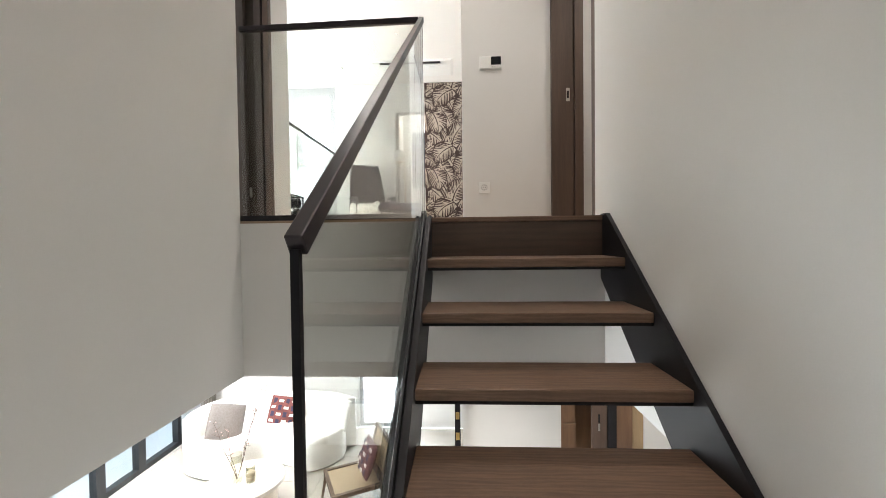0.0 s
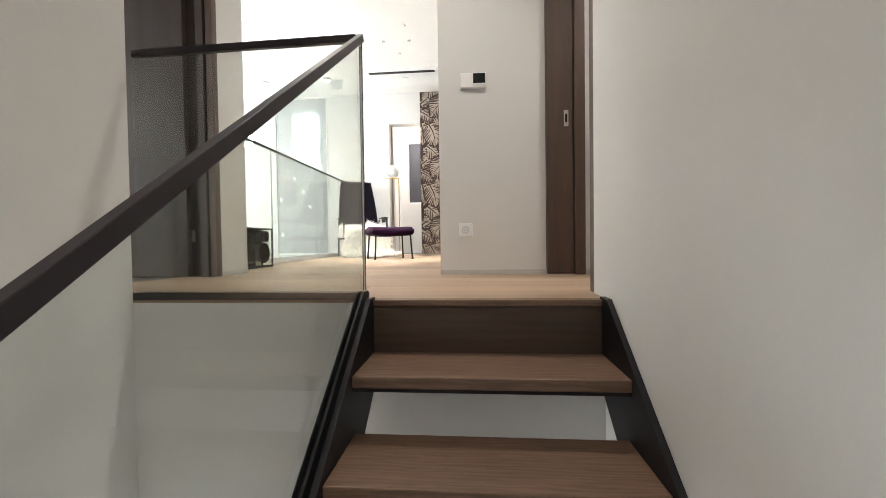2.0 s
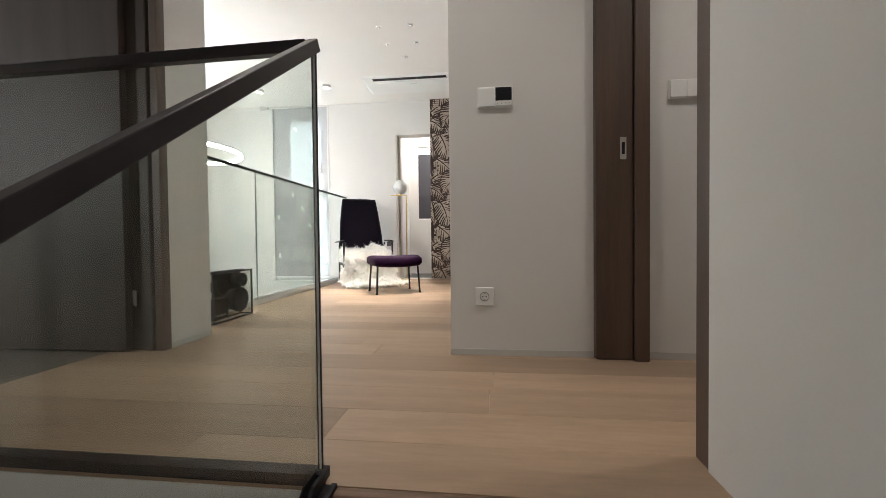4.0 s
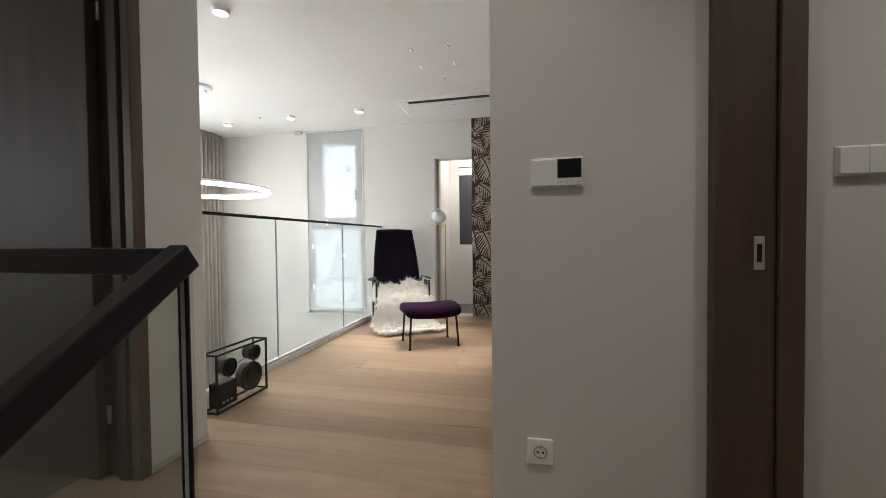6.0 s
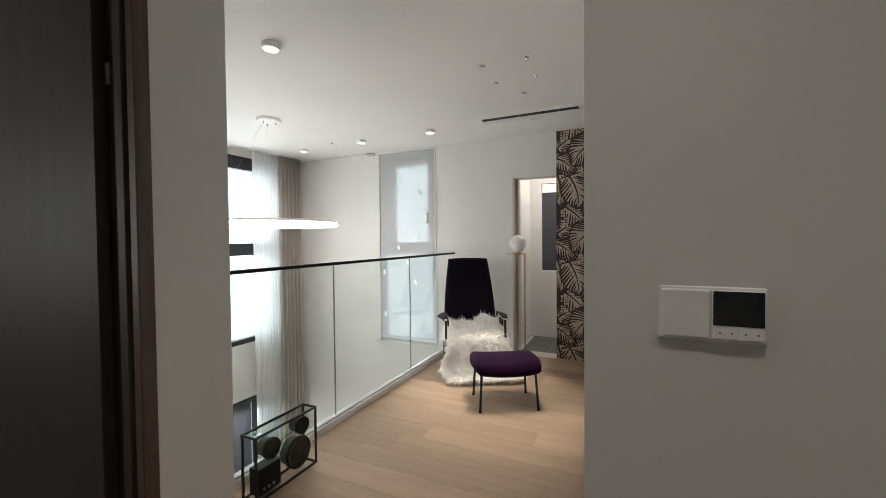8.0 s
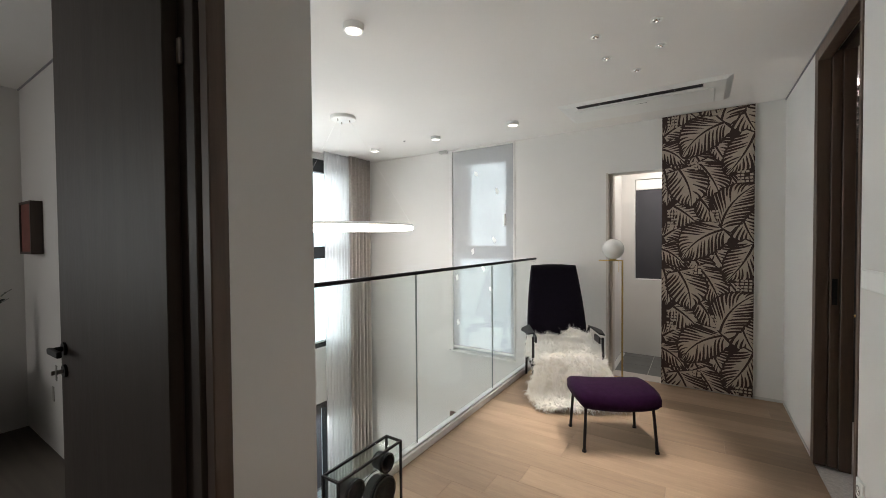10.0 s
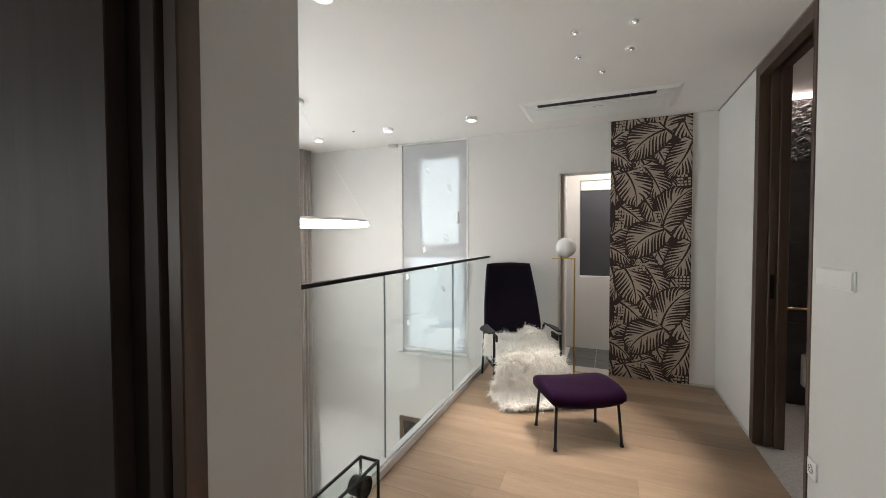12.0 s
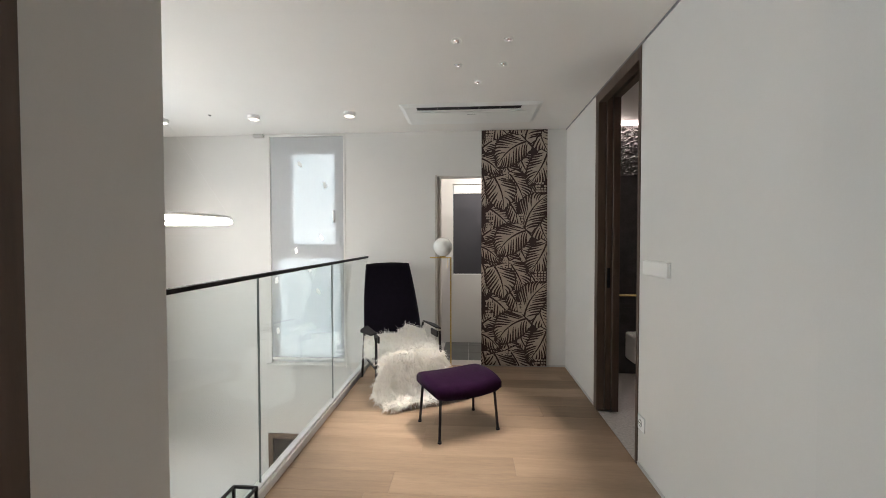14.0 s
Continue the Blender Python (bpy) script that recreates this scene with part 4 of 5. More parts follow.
chair = thing("armchair", "high-backed black velvet armchair with thin black legs and arms", "armchair")
part("seat", tm(cushion(0.54, 0.54, 0.10, 0.012), CM @ pose(0, 0.0, 0.30, 4)), M_VELVET, chair, smooth=True)
bm = cushion(0.58, 0.75, 0.07, 0.008, 0.03, 16, 0.5, 0.05)
for v in bm.verts:
    v.co.x *= 1 - 0.22 * (v.co.y / 0.72 + 0.5)
part("backrest", tm(bm, CM @ pose(0, 0.33, 0.725, 74)), M_VELVET, chair, "black velvet backrest with plum edge", smooth=True)
for sx in (-1, 1):
    part("leg", rod(CM @ Vector((sx * 0.29, -0.27, 0.0)), CM @ Vector((sx * 0.285, -0.235, 0.515)), 0.011), M_BLACK, chair)
    part("leg", rod(CM @ Vector((sx * 0.27, 0.36, 0.0)), CM @ Vector((sx * 0.285, 0.17, 0.515)), 0.011), M_BLACK, chair)
    part("seat_rail", rod(CM @ Vector((sx * 0.287, -0.25, 0.255)), CM @ Vector((sx * 0.28, 0.26, 0.24)), 0.01), M_BLACK, chair)
    bm = bmesh.new()
    a0 = [(0.265, -0.20), (0.32, -0.19), (0.36, 0.02), (0.34, 0.09), (0.268, 0.14)]
    lo = [bm.verts.new(CM @ Vector((sx * x, y, 0.535 - 0.035 * (x - 0.255) / 0.14))) for x, y in a0]
    hi = [bm.verts.new(CM @ Vector((sx * x, y, 0.547 - 0.035 * (x - 0.255) / 0.14))) for x, y in a0]
    bm.faces.new(lo)
    bm.faces.new(hi[::-1])
    for i in range(5):
        bm.faces.new((lo[i], lo[(i + 1) % 5], hi[(i + 1) % 5], hi[i]))
    bmesh.ops.recalc_face_normals(bm, faces=bm.faces[:])
    bmesh.ops.bevel(bm, geom=bm.edges[:], offset=0.005, segments=2, profile=0.5, affect="EDGES")
    part("armrest", bm, M_BLACK, chair)
    bm = bmesh.new()
    bx(bm, sx * 0.255, sx * 0.268, -0.24, -0.1, 0.465, 0.517, CM)
    part("arm_bracket", bm, M_BLACK, chair)
for y in (-0.25, 0.25):
    part("cross_rail", rod(CM @ Vector((-0.285, y, 0.25)), CM @ Vector((0.285, y, 0.25)), 0.01), M_BLACK, chair)


def skin(s, t):
    """Place and normal on the draped fleece; s runs from the back of the seat to the floor, t across."""
    prof = [(0.0, (0.25, 0.33)), (0.05, (0.225, 0.405)), (0.11, (0.16, 0.40)), (0.17, (0.09, 0.335)), (0.4, (-0.14, 0.36)), (0.52, (-0.27, 0.36)), (0.58, (-0.315, 0.31)), (0.74, (-0.325, 0.17)), (0.88, (-0.36, 0.05)), (0.93, (-0.42, 0.025)), (1.0, (-0.55, 0.02))]
    for (a, p), (b, q) in zip(prof, prof[1:]):
        if s <= b:
            k = (s - a) / (b - a)
            y, z = p[0] + (q[0] - p[0]) * k, p[1] + (q[1] - p[1]) * k
            d = Vector((0, q[0] - p[0], q[1] - p[1])).normalized()
            break
    half = 0.30 + 0.02 * math.sin(s * 9) + (0.03 * max(0, s - 0.84) / 0.16 if s > 0.84 else 0) - (0.09 * max(0, 0.12 - s) / 0.12)
    edge = 0.03 * noise.noise(Vector((s * 7, 0 if t < 0 else 5, 1)))
    x = (half + edge) * t + 0.02 * math.sin(s * 5) + (0.08 * max(0, s - 0.82) / 0.18)
    drop = 0.09 * max(0, abs(t) - 0.86) / 0.14 if 0.1 < s < 0.55 else 0
    wave = 0.02 * noise.noise(Vector((x * 9, s * 9, 2))) + 0.016 * noise.noise(Vector((x * 26, s * 24, 4)))
    nrm = Vector((0, -d.z, d.y))
    if nrm.z < -0.2 or (abs(nrm.z) < 0.3 and nrm.y > 0):
        nrm = -nrm
    z += 0.045 * math.exp(-((t - 0.5) / 0.3) ** 2 - ((s - 0.07) / 0.06) ** 2)
    return Vector((x, y, max(0.012, z - drop))) + nrm * (wave + 0.028), nrm, d


fleece = thing("sheepskin", "long-haired white sheepskin draped over the chair seat to the floor", "sheepskin")
bm = bmesh.new()
grid = [[bm.verts.new(CM @ skin(i / 40, -1 + 2 * j / 20)[0]) for j in range(21)] for i in range(41)]
for i in range(40):
    for j in range(20):
        bm.faces.new((grid[i][j], grid[i + 1][j], grid[i + 1][j + 1], grid[i][j + 1]))
hide = part("hide", bm, M_FUR, fleece, smooth=True)
rng = random.Random(8)
vs, fs = [], []
for k in range(42000):
    s, t = rng.random() ** 0.95, rng.uniform(-1, 1)
    p, nrm, d = skin(min(0.999, s), t)
    clump = Vector((noise.noise(p * 27), noise.noise(p * 27 + Vector((9, 0, 0))), noise.noise(p * 27 + Vector((0, 9, 0)))))
    L = rng.uniform(0.035, 0.07) * (1.0 if s > 0.1 else 1.15)
    w0 = nrm * (0.4 if s < 0.9 else 0.3) + clump * 1.5 + Vector((rng.uniform(-0.45, 0.45), rng.uniform(-0.45, 0.45), rng.uniform(-0.3, 0.3))) + Vector((0.35 * t, 0, 0)) + d * 0.25
    w0.normalize()
    side = w0.cross(Vector((rng.uniform(-1, 1), rng.uniform(-1, 1), 0.3))).normalized()
    q = p.copy()
    base = len(vs)
    for j in range(4):
        wdt = 0.0024 * (1 - j / 3.4)
        vs += [CM @ (q + side * wdt), CM @ (q - side * wdt)]
        w0 = (w0 + Vector((0, 0, -0.42)) + clump * 0.2 + side * rng.uniform(-0.25, 0.25)).normalized()
        q = q + w0 * L / 3
        q.z = max(q.z, 0.004)
    for j in range(3):
        fs.append((base + 2 * j, base + 2 * j + 1, base + 2 * j + 3, base + 2 * j + 2))
me = bpy.data.meshes.new("wool")
me.from_pydata([tuple(v) for v in vs], [], fs)
me.materials.append(M_FLEECE)
wool = new("wool", me)
wool.parent = fleece
tagged(wool, "curly white wool", kind="stuff")

# ---- footstool ----
OM = pose(-0.557, 5.245, 0, 0, 0, 29)
stool = thing("footstool", "plum velvet footstool on four thin black legs", "footstool")
part("seat", tm(cushion(0.535, 0.42, 0.095, 0.006, 0.016, 20, 0.42, 0.10, 0.018), OM @ pose(0, 0, 0.322)), M_PURPLE, stool, smooth=True)
for sx in (-1, 1):
    for sy in (-1, 1):
        part("leg", rod(OM @ Vector((sx * 0.222, sy * 0.172, 0.0)), OM @ Vector((sx * 0.205, sy * 0.15, 0.297)), 0.0095), M_BLACK, stool)
        part("foot", rod(OM @ Vector((sx * 0.2222, sy * 0.1723, 0.0)), OM @ Vector((sx * 0.2218, sy * 0.172, 0.012)), 0.0135), M_BLACK, stool)
    part("rail", rod(OM @ Vector((sx * 0.206, -0.155, 0.28)), OM @ Vector((sx * 0.206, 0.155, 0.28)), 0.008), M_BLACK, stool)

# ---- globe floor lamp ----
fl = thing("floor_lamp", "slim brass floor lamp with a frosted white glass globe", "floor lamp")
LX, LY = -0.666, 6.44
part("base", box(LX - 0.22, LX + 0.02, LY - 0.08, LY + 0.08, 0.0, 0.014, 0.003), M_BRASS, fl)
part("post", box(LX - 0.007, LX + 0.007, LY - 0.007, LY + 0.007, 0.014, 1.13, 0.001, 1), M_BRASS, fl)
part("arm", box(LX - 0.21, LX + 0.007, LY - 0.012, LY + 0.012, 1.13, 1.14, 0.002, 1), M_BRASS, fl)
part("holder", lathe([(0, 0), (0.03, 0), (0.03, 0.012), (0, 0.012)], (LX - 0.082, LY, 1.14), 20), M_BRASS, fl)
bm = bmesh.new()
bmesh.ops.create_uvsphere(bm, u_segments=32, v_segments=20, radius=0.096)
part("globe", tm(bm, Matrix.Translation((LX - 0.082, LY, 1.243))), mat("opal_glass", (0.82, 0.82, 0.80), 0.25, vary=0.01, bump=0.0), fl, "frosted white glass globe", smooth=True)
part("pull_cord", rod((LX - 0.03, LY - 0.013, 1.13), (LX - 0.03, LY - 0.013, 1.03), 0.002, 6), M_BRASS, fl)

# ---- transparent loudspeaker on the gallery floor ----
sp = thing("loudspeaker", "see-through loudspeaker with black bar frame and four round black drivers", "loudspeaker")
SX0, SX1, SY0, SY1, SZ1 = -1.425, -1.32, 3.565, 3.985, 0.332
F = 0.011
for x in (SX0, SX1 - F):
    for y in (SY0, SY1 - F):
        part("upright", box(x, x + F, y, y + F, 0.0, SZ1, 0.0012, 1), M_BLACK, sp)
    for z in (0.0, SZ1 - F):
        part("long_bar", box(x, x + F, SY0 + F, SY1 - F, z, z + F, 0.0012, 1), M_BLACK, sp)
for y in (SY0, SY1 - F):
    for z in (0.0, SZ1 - F):
        part("short_bar", box(SX0 + F, SX1 - F, y, y + F, z, z + F, 0.0012, 1), M_BLACK, sp)
for x in (SX0 + 0.003, SX1 - 0.006):
    part("glass_side", box(x, x + 0.003, SY0 + F, SY1 - F, F, SZ1 - F), M_ACRYL, sp).visible_shadow = False
part("glass_top", box(SX0 + F, SX1 - F, SY0 + F, SY1 - F, SZ1 - 0.007, SZ1 - 0.004), M_ACRYL, sp).visible_shadow = False


def driver(y, z, r):
    c = Vector((SX1 - 0.012, y, z))
    rows = [(0, -0.015), (r * 0.35, -0.006), (r * 0.45, -0.013), (r * 0.8, 0.004), (r * 0.92, 0.009), (r, 0.006), (r, -0.012), (r * 0.88, -0.015), (r * 0.86, -0.058), (r * 0.8, -0.062), (0, -0.062)]
    bm = lathe(rows, (0, 0, 0), 32)
    tm(bm, Matrix.Translation(c) @ Matrix.Rotation(radians(90), 4, "Y"))
    d = part("driver", bm, M_BLACK, sp, "round black driver", smooth=True)
    b2 = bmesh.new()
    tube(b2, [c + Vector((0.008, r * 0.95 * math.cos(a * math.pi / 20), r * 0.95 * math.sin(a * math.pi / 20))) for a in range(40)], 0.004, 6, closed=True)
    part("surround", b2, M_SCREEN, d, "black rubber surround", smooth=True)


driver(SY0 + 0.285, 0.125, 0.086)
driver(SY0 + 0.315, 0.262, 0.046)
driver(SY0 + 0.105, 0.235, 0.052)
part("amplifier", box(SX0 + 0.02, SX1 - 0.014, SY0 + 0.03, SY0 + 0.165, 0.02, 0.155, 0.004), M_BLACK, sp, "black amplifier box")
for i in range(3):
    part("knob", tube(bmesh.new(), [(SX1 - 0.0138, SY0 + 0.055 + i * 0.03, 0.05), (SX1 - 0.006, SY0 + 0.055 + i * 0.03, 0.05)], 0.007, 14), M_STEEL, sp)
bm = bmesh.new()
tube(bm, [(SX1 - 0.05, SY0 + 0.135 + 0.15 * k / 12, 0.154 + 0.075 * (k / 12) ** 0.7 + 0.02 * math.sin(k / 12 * math.pi)) for k in range(13)], 0.002, 6)
part("cable", bm, M_BLACK, sp)
# ---- utility room behind the end wall ----
setting("wall_utility", boxes((DX0 - 0.12, DX0 - 0.0, YE + 0.165, 7.6, 0, ZC), (DX0, 1.9, 7.5, 7.6, 0, 0.86), (DX0, -0.69, 7.5, 7.6, 0.86, 2.02), (0.0, 1.9, 7.5, 7.6, 0.86, 2.02), (DX0, 1.9, 7.5, 7.6, 2.02, ZC), (1.9, 2.0, YE + 0.165, 7.6, 0, ZC)), M_WALL, "white utility room walls")
ub = thing("roller_blind", "charcoal roller blind drawn over the utility window", "blind")
part("cloth", box(-0.685, -0.005, 7.52, 7.522, 0.88, 1.9), M_BLIND, ub)
part("cassette", box(-0.685, -0.005, 7.51, 7.58, 1.9, 2.015, 0.006), M_WHITE, ub)
part("hem_bar", box(-0.685, -0.005, 7.512, 7.53, 0.865, 0.88), M_WHITE, ub)
# fill lamp and its fixture, both unseen, added to light the utility room
lamp("utility_lamp", "AREA", look((-0.1, 7.0, ZC - 0.03), (-0.1, 7.0, 0)), 14, (1.0, 0.97, 0.92), w=0.4, h=0.4)
ul = thing("utility_ceiling_lamp", "unseen square white ceiling lamp, added to light the utility room", "ceiling lamp")
part("body", box(-0.32, 0.12, 6.78, 7.22, ZC - 0.02, ZC - 0.0005, 0.004), M_WHITE, ul)

# ---- bathroom ----
setting("wall_bath", boxes((XW + T, 2.5, 6.43, 6.5, 0, 1.98), (XW + T, 2.5, 6.5, YE - 0.002, 0, ZC), (XW + T + 0.03, 2.5, 4.62, 4.72, 0, ZC)), M_SLATE, "dark slate-clad bathroom wall")
bm = bmesh.new()
bmesh.ops.create_grid(bm, x_segments=110, y_segments=44, size=0.5)
for v in bm.verts:
    p = Vector((XW + T + 0.95 + v.co.x * 1.8, 6.43, 2.185 + v.co.y * 0.5))
    p.y -= 0.012 + 0.035 * abs(noise.fractal(p * 17, 0.7, 2.2, 5))
    v.co = p
setting("wall_bath_rough_stone", bm, M_SLATE, "rough split-face stone band")
for x0 in (0.66, 1.28, 1.9):
    for z0 in (0.02, 0.66, 1.3):
        part("stone_panel", box(x0, x0 + 0.617, 6.416, 6.4295, z0, z0 + 0.636, 0.001, 1), M_SLATE, bpy.data.objects["wall_bath"])
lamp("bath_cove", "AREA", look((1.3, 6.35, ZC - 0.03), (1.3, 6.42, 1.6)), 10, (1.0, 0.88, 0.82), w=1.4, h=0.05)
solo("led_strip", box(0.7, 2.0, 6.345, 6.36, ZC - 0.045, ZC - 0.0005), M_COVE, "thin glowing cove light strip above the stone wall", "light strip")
setting("floor_bath", boxes((XW + T, 2.5, 4.72, 6.43, -0.014, 0.001), (1.4305, 2.5, YB + 0.001, 4.62, -0.014, 0.001), (XW + 0.001, XW + T, BD0 + 0.031, BD1 - 0.1, -0.014, 0.0005)), M_SAND, "speckled pale terrazzo bathroom floor")
wc = thing("toilet", "wall-hung white ceramic toilet against the dark stone wall", "toilet")
bm = lathe([(0.0, 0.12), (0.08, 0.12), (0.13, 0.2), (0.175, 0.36), (0.185, 0.41), (0.18, 0.425), (0, 0.425)], (0, 0, 0), 32)
for v in bm.verts:
    v.co.y *= 1.35
part("bowl", tm(bm, Matrix.Translation((1.2, 6.1, 0))), M_WHITE, wc, smooth=True)
bm = lathe([(0.0, 0.0), (0.187, 0.0), (0.19, 0.01), (0.185, 0.022), (0, 0.026)], (0, 0, 0.427), 32)
for v in bm.verts:
    v.co.y *= 1.35
part("lid", tm(bm, Matrix.Translation((1.2, 6.1, 0))), M_WHITE, wc, smooth=True)
part("back", box(1.04, 1.36, 6.2, 6.428, 0.16, 0.42, 0.02), M_WHITE, wc)
bar_t = thing("towel_bar", "thin brass towel bar on the dark stone wall", "towel rail")
part("bar", rod((0.85, 6.36, 0.78), (1.5, 6.36, 0.78), 0.009), M_BRASS, bar_t)
for x in (0.88, 1.47):
    part("bracket", rod((x, 6.36, 0.78), (x, 6.43, 0.78), 0.008), M_BRASS, bar_t)

# ---- bedroom ----
pic = thing("picture", "deep dark-framed picture with a rust-red face on the bedroom wall", "picture")
part("frame", boxes((-3.935, -3.655, 3.13, 3.189, 1.265, 1.281), (-3.935, -3.655, 3.13, 3.189, 1.595, 1.611), (-3.935, -3.919, 3.13, 3.189, 1.281, 1.595), (-3.671, -3.655, 3.13, 3.189, 1.281, 1.595)), M_LEAF, pic)
part("image", box(-3.919, -3.671, 3.138, 3.16, 1.281, 1.595), mat("rust_print", (0.20, 0.065, 0.05), 0.7, vary=0.3, scale=5), pic)
cab = thing("bedside_cabinet", "low dark timber cabinet in the bedroom", "cabinet")
part("body", box(-4.17, -3.66, 2.3, 2.95, 0.06, 0.52, 0.004), M_LEAF, cab)
for z in (0.08, 0.3):
    part("drawer", box(-3.662, -3.644, 2.31, 2.94, z, z + 0.2, 0.003), M_LEAF, cab)
for y in (2.35, 2.88):
    part("leg", box(-4.0, -3.7, y, y + 0.03, 0, 0.06), M_BLACK, cab)
pot = thing("plant", "dark green eucalyptus branches in a dark vase", "plant")
part("vase", lathe([(0, 0), (0.05, 0), (0.075, 0.08), (0.06, 0.17), (0.03, 0.21), (0.035, 0.23), (0.026, 0.225), (0, 0.2)], (-3.9, 2.86, 0.52), 24), M_BLACK, pot, smooth=True)
M_GREEN = mat("eucalyptus_leaf", (0.045, 0.065, 0.055), 0.55, vary=0.3, scale=30)
rng = random.Random(3)
for k in range(9):
    a, L = rng.uniform(0, 6.28), rng.uniform(0.22, 0.36)
    p0 = Vector((-3.9, 2.86, 0.74))
    pts = [p0 + Vector((math.cos(a) * 0.22 * q * q, math.sin(a) * 0.22 * q * q, L * q)) for q in (0, 0.35, 0.7, 1)]
    st = part("stem", tube(bmesh.new(), pts, 0.003, 5, 0.0015), M_GREEN, pot)
    bm = bmesh.new()
    for i in range(10):
        q = 0.25 + 0.075 * i
        c = p0 + Vector((math.cos(a) * 0.22 * q * q, math.sin(a) * 0.22 * q * q, L * q))
        m = Matrix.Translation(c) @ Euler((rng.uniform(-1, 1), rng.uniform(-1, 1), rng.uniform(0, 6.28))).to_matrix().to_4x4()
        ring_v = [bm.verts.new(m @ Vector((0.022 + 0.022 * math.cos(j * math.pi / 4), 0.016 * math.sin(j * math.pi / 4), 0.004 * math.cos(j * math.pi / 2)))) for j in range(8)]
        bm.faces.new(ring_v)
    tagged(part("leaves", bm, M_GREEN, st, "round grey-green leaves"), kind="stuff")

# ---- living room below ----
M_PALE = mat("pale_stone_floor", (0.42, 0.385, 0.34), 0.35, vary=0.05, scale=3, bump=0.02)
low = setting("floor_living", boxes((XV, 2.5, -3.0, YE, ZL - 0.1, ZL - 0.012)), M_PALE, "pale stone living room floor")
setting("wall_living", boxes((0.22, 1.02, 3.4, 3.5, ZL, ZS)), M_WALL, "white living room wall")

# sofa: curved seat and back, white boucle
sofa = thing("sofa", "curved cream boucle sofa with a low rounded back", "sofa")


def bean(path, half, z0, z1, round_r, n_arc=8):
    """A rounded band along a curved path on the floor."""
    bm = bmesh.new()
    pts = [Vector((x, y, 0)) for x, y in path]
    secs = []
    N = len(pts)
    for i, p in enumerate(pts):
        d = (pts[min(i + 1, N - 1)] - pts[max(i - 1, 0)]).normalized()
        s = Vector((-d.y, d.x, 0))
        e = min(i, N - 1 - i) / (N - 1)
        k = min(1.0, (e / 0.10) ** 0.5) if e < 0.10 else 1.0
        h = max(0.02, half[i] * k)
        prof = [(-h, z0)]
        for j in range(n_arc + 1):
            a = math.pi - j * math.pi / 2 / n_arc
            prof.append((-h + round_r * k + round_r * k * math.cos(a), z1 - round_r + round_r * math.sin(a)))
        for j in range(n_arc + 1):
            a = math.pi / 2 - j * math.pi / 2 / n_arc
            prof.append((h - round_r * k + round_r * k * math.cos(a), z1 - round_r + round_r * math.sin(a)))
        prof.append((h, z0))
        secs.append([bm.verts.new(p + s * u + Vector((0, 0, z))) for u, z in prof])
    for a, b in zip(secs, secs[1:]):
        for j in range(len(a) - 1):
            bm.faces.new((a[j], a[j + 1], b[j + 1], b[j]))
    bm.faces.new(secs[0])
    bm.faces.new(secs[-1][::-1])
    return bm


def curve(ctrl, n):
    """A smooth path through control points."""
    out = []
    c = [Vector((*p, 0)) for p in ctrl]
    c = [2 * c[0] - c[1]] + c + [2 * c[-1] - c[-2]]
    m = len(c) - 3
    for i in range(n + 1):
        u = min(i / n * m, m - 1e-6)
        k, t = int(u), u - int(u)
        a, b, d, e = c[k:k + 4]
        q = 0.5 * ((2 * b) + (d - a) * t + (2 * a - 5 * b + 4 * d - e) * t * t + (3 * b - a - 3 * d + e) * t ** 3)
        out.append((q.x, q.y))
    return out


seat_path = curve([(-3.14, 5.06), (-3.08, 5.48), (-2.65, 5.80), (-2.1, 5.76), (-1.5, 5.62)], 40)
part("seat", bean(seat_path, [0.36 + 0.07 * math.cos(6.28 * i / 40) for i in range(41)], ZL + 0.02, ZL + 0.43, 0.12), M_BOUCLE, sofa, smooth=True)
back_path = curve([(-3.5, 5.2), (-3.45, 5.75), (-2.95, 6.15), (-2.1, 6.2), (-1.4, 5.98)], 40)
part("backrest", bean(back_path, [0.15] * 41, ZL + 0.02, ZL + 0.74, 0.13), M_BOUCLE, sofa, smooth=True)


def pillow(name, label, m, w, material, trim=None):
    p = thing(name, label, "pillow")
    bm = cushion(w, w, 0.05, 0.05, 0.0, 12)
    part("cover", tm(bm, m), material, p, smooth=True)
    if trim:
        for i in range(4):
            for j in range(4):
                x, y = (i - 1.5) * w * 0.22, (j - 1.5) * w * 0.22
                zz = 0.026 + 0.05 * (1 - (2 * x / w) ** 2) * (1 - (2 * y / w) ** 2)
                odd = (i + j) % 2
                hx, hy = (w * 0.06, w * 0.085) if odd else (w * 0.085, w * 0.045)
                part("motif", box(x - hx, x + hx, y - hy, y + hy, zz - 0.006, zz + 0.005, 0.002, 1, m), M_DUSK if odd else trim, p, "woven motif")
    return p


M_GREYC = mat("grey_brown_cloth", (0.19, 0.165, 0.15), 0.9, vary=0.15, scale=50, bump=0.3, fine=500)
M_REDC = mat("rust_woven_cloth", (0.15, 0.045, 0.038), 0.9, vary=0.35, scale=24, bump=0.3, fine=500)
M_NAVY = mat("plum_thread", (0.13, 0.05, 0.055), 0.9, vary=0.4, scale=30)
M_DUSK = mat("dusk_blue_thread", (0.035, 0.028, 0.06), 0.9, vary=0.2)
M_CREAM = mat("cream_thread", (0.62, 0.55, 0.47), 0.9, vary=0.2)
pillow("throw_pillow", "plain grey-brown throw pillow on the curved sofa", pose(-3.06, 5.42, ZL + 0.62, 62, 18, 40), 0.46, M_GREYC)
pillow("throw_pillow", "rust-red patterned throw pillow on the curved sofa", pose(-2.47, 5.9, ZL + 0.56, 66, 8, 4), 0.42, M_REDC, M_CREAM)
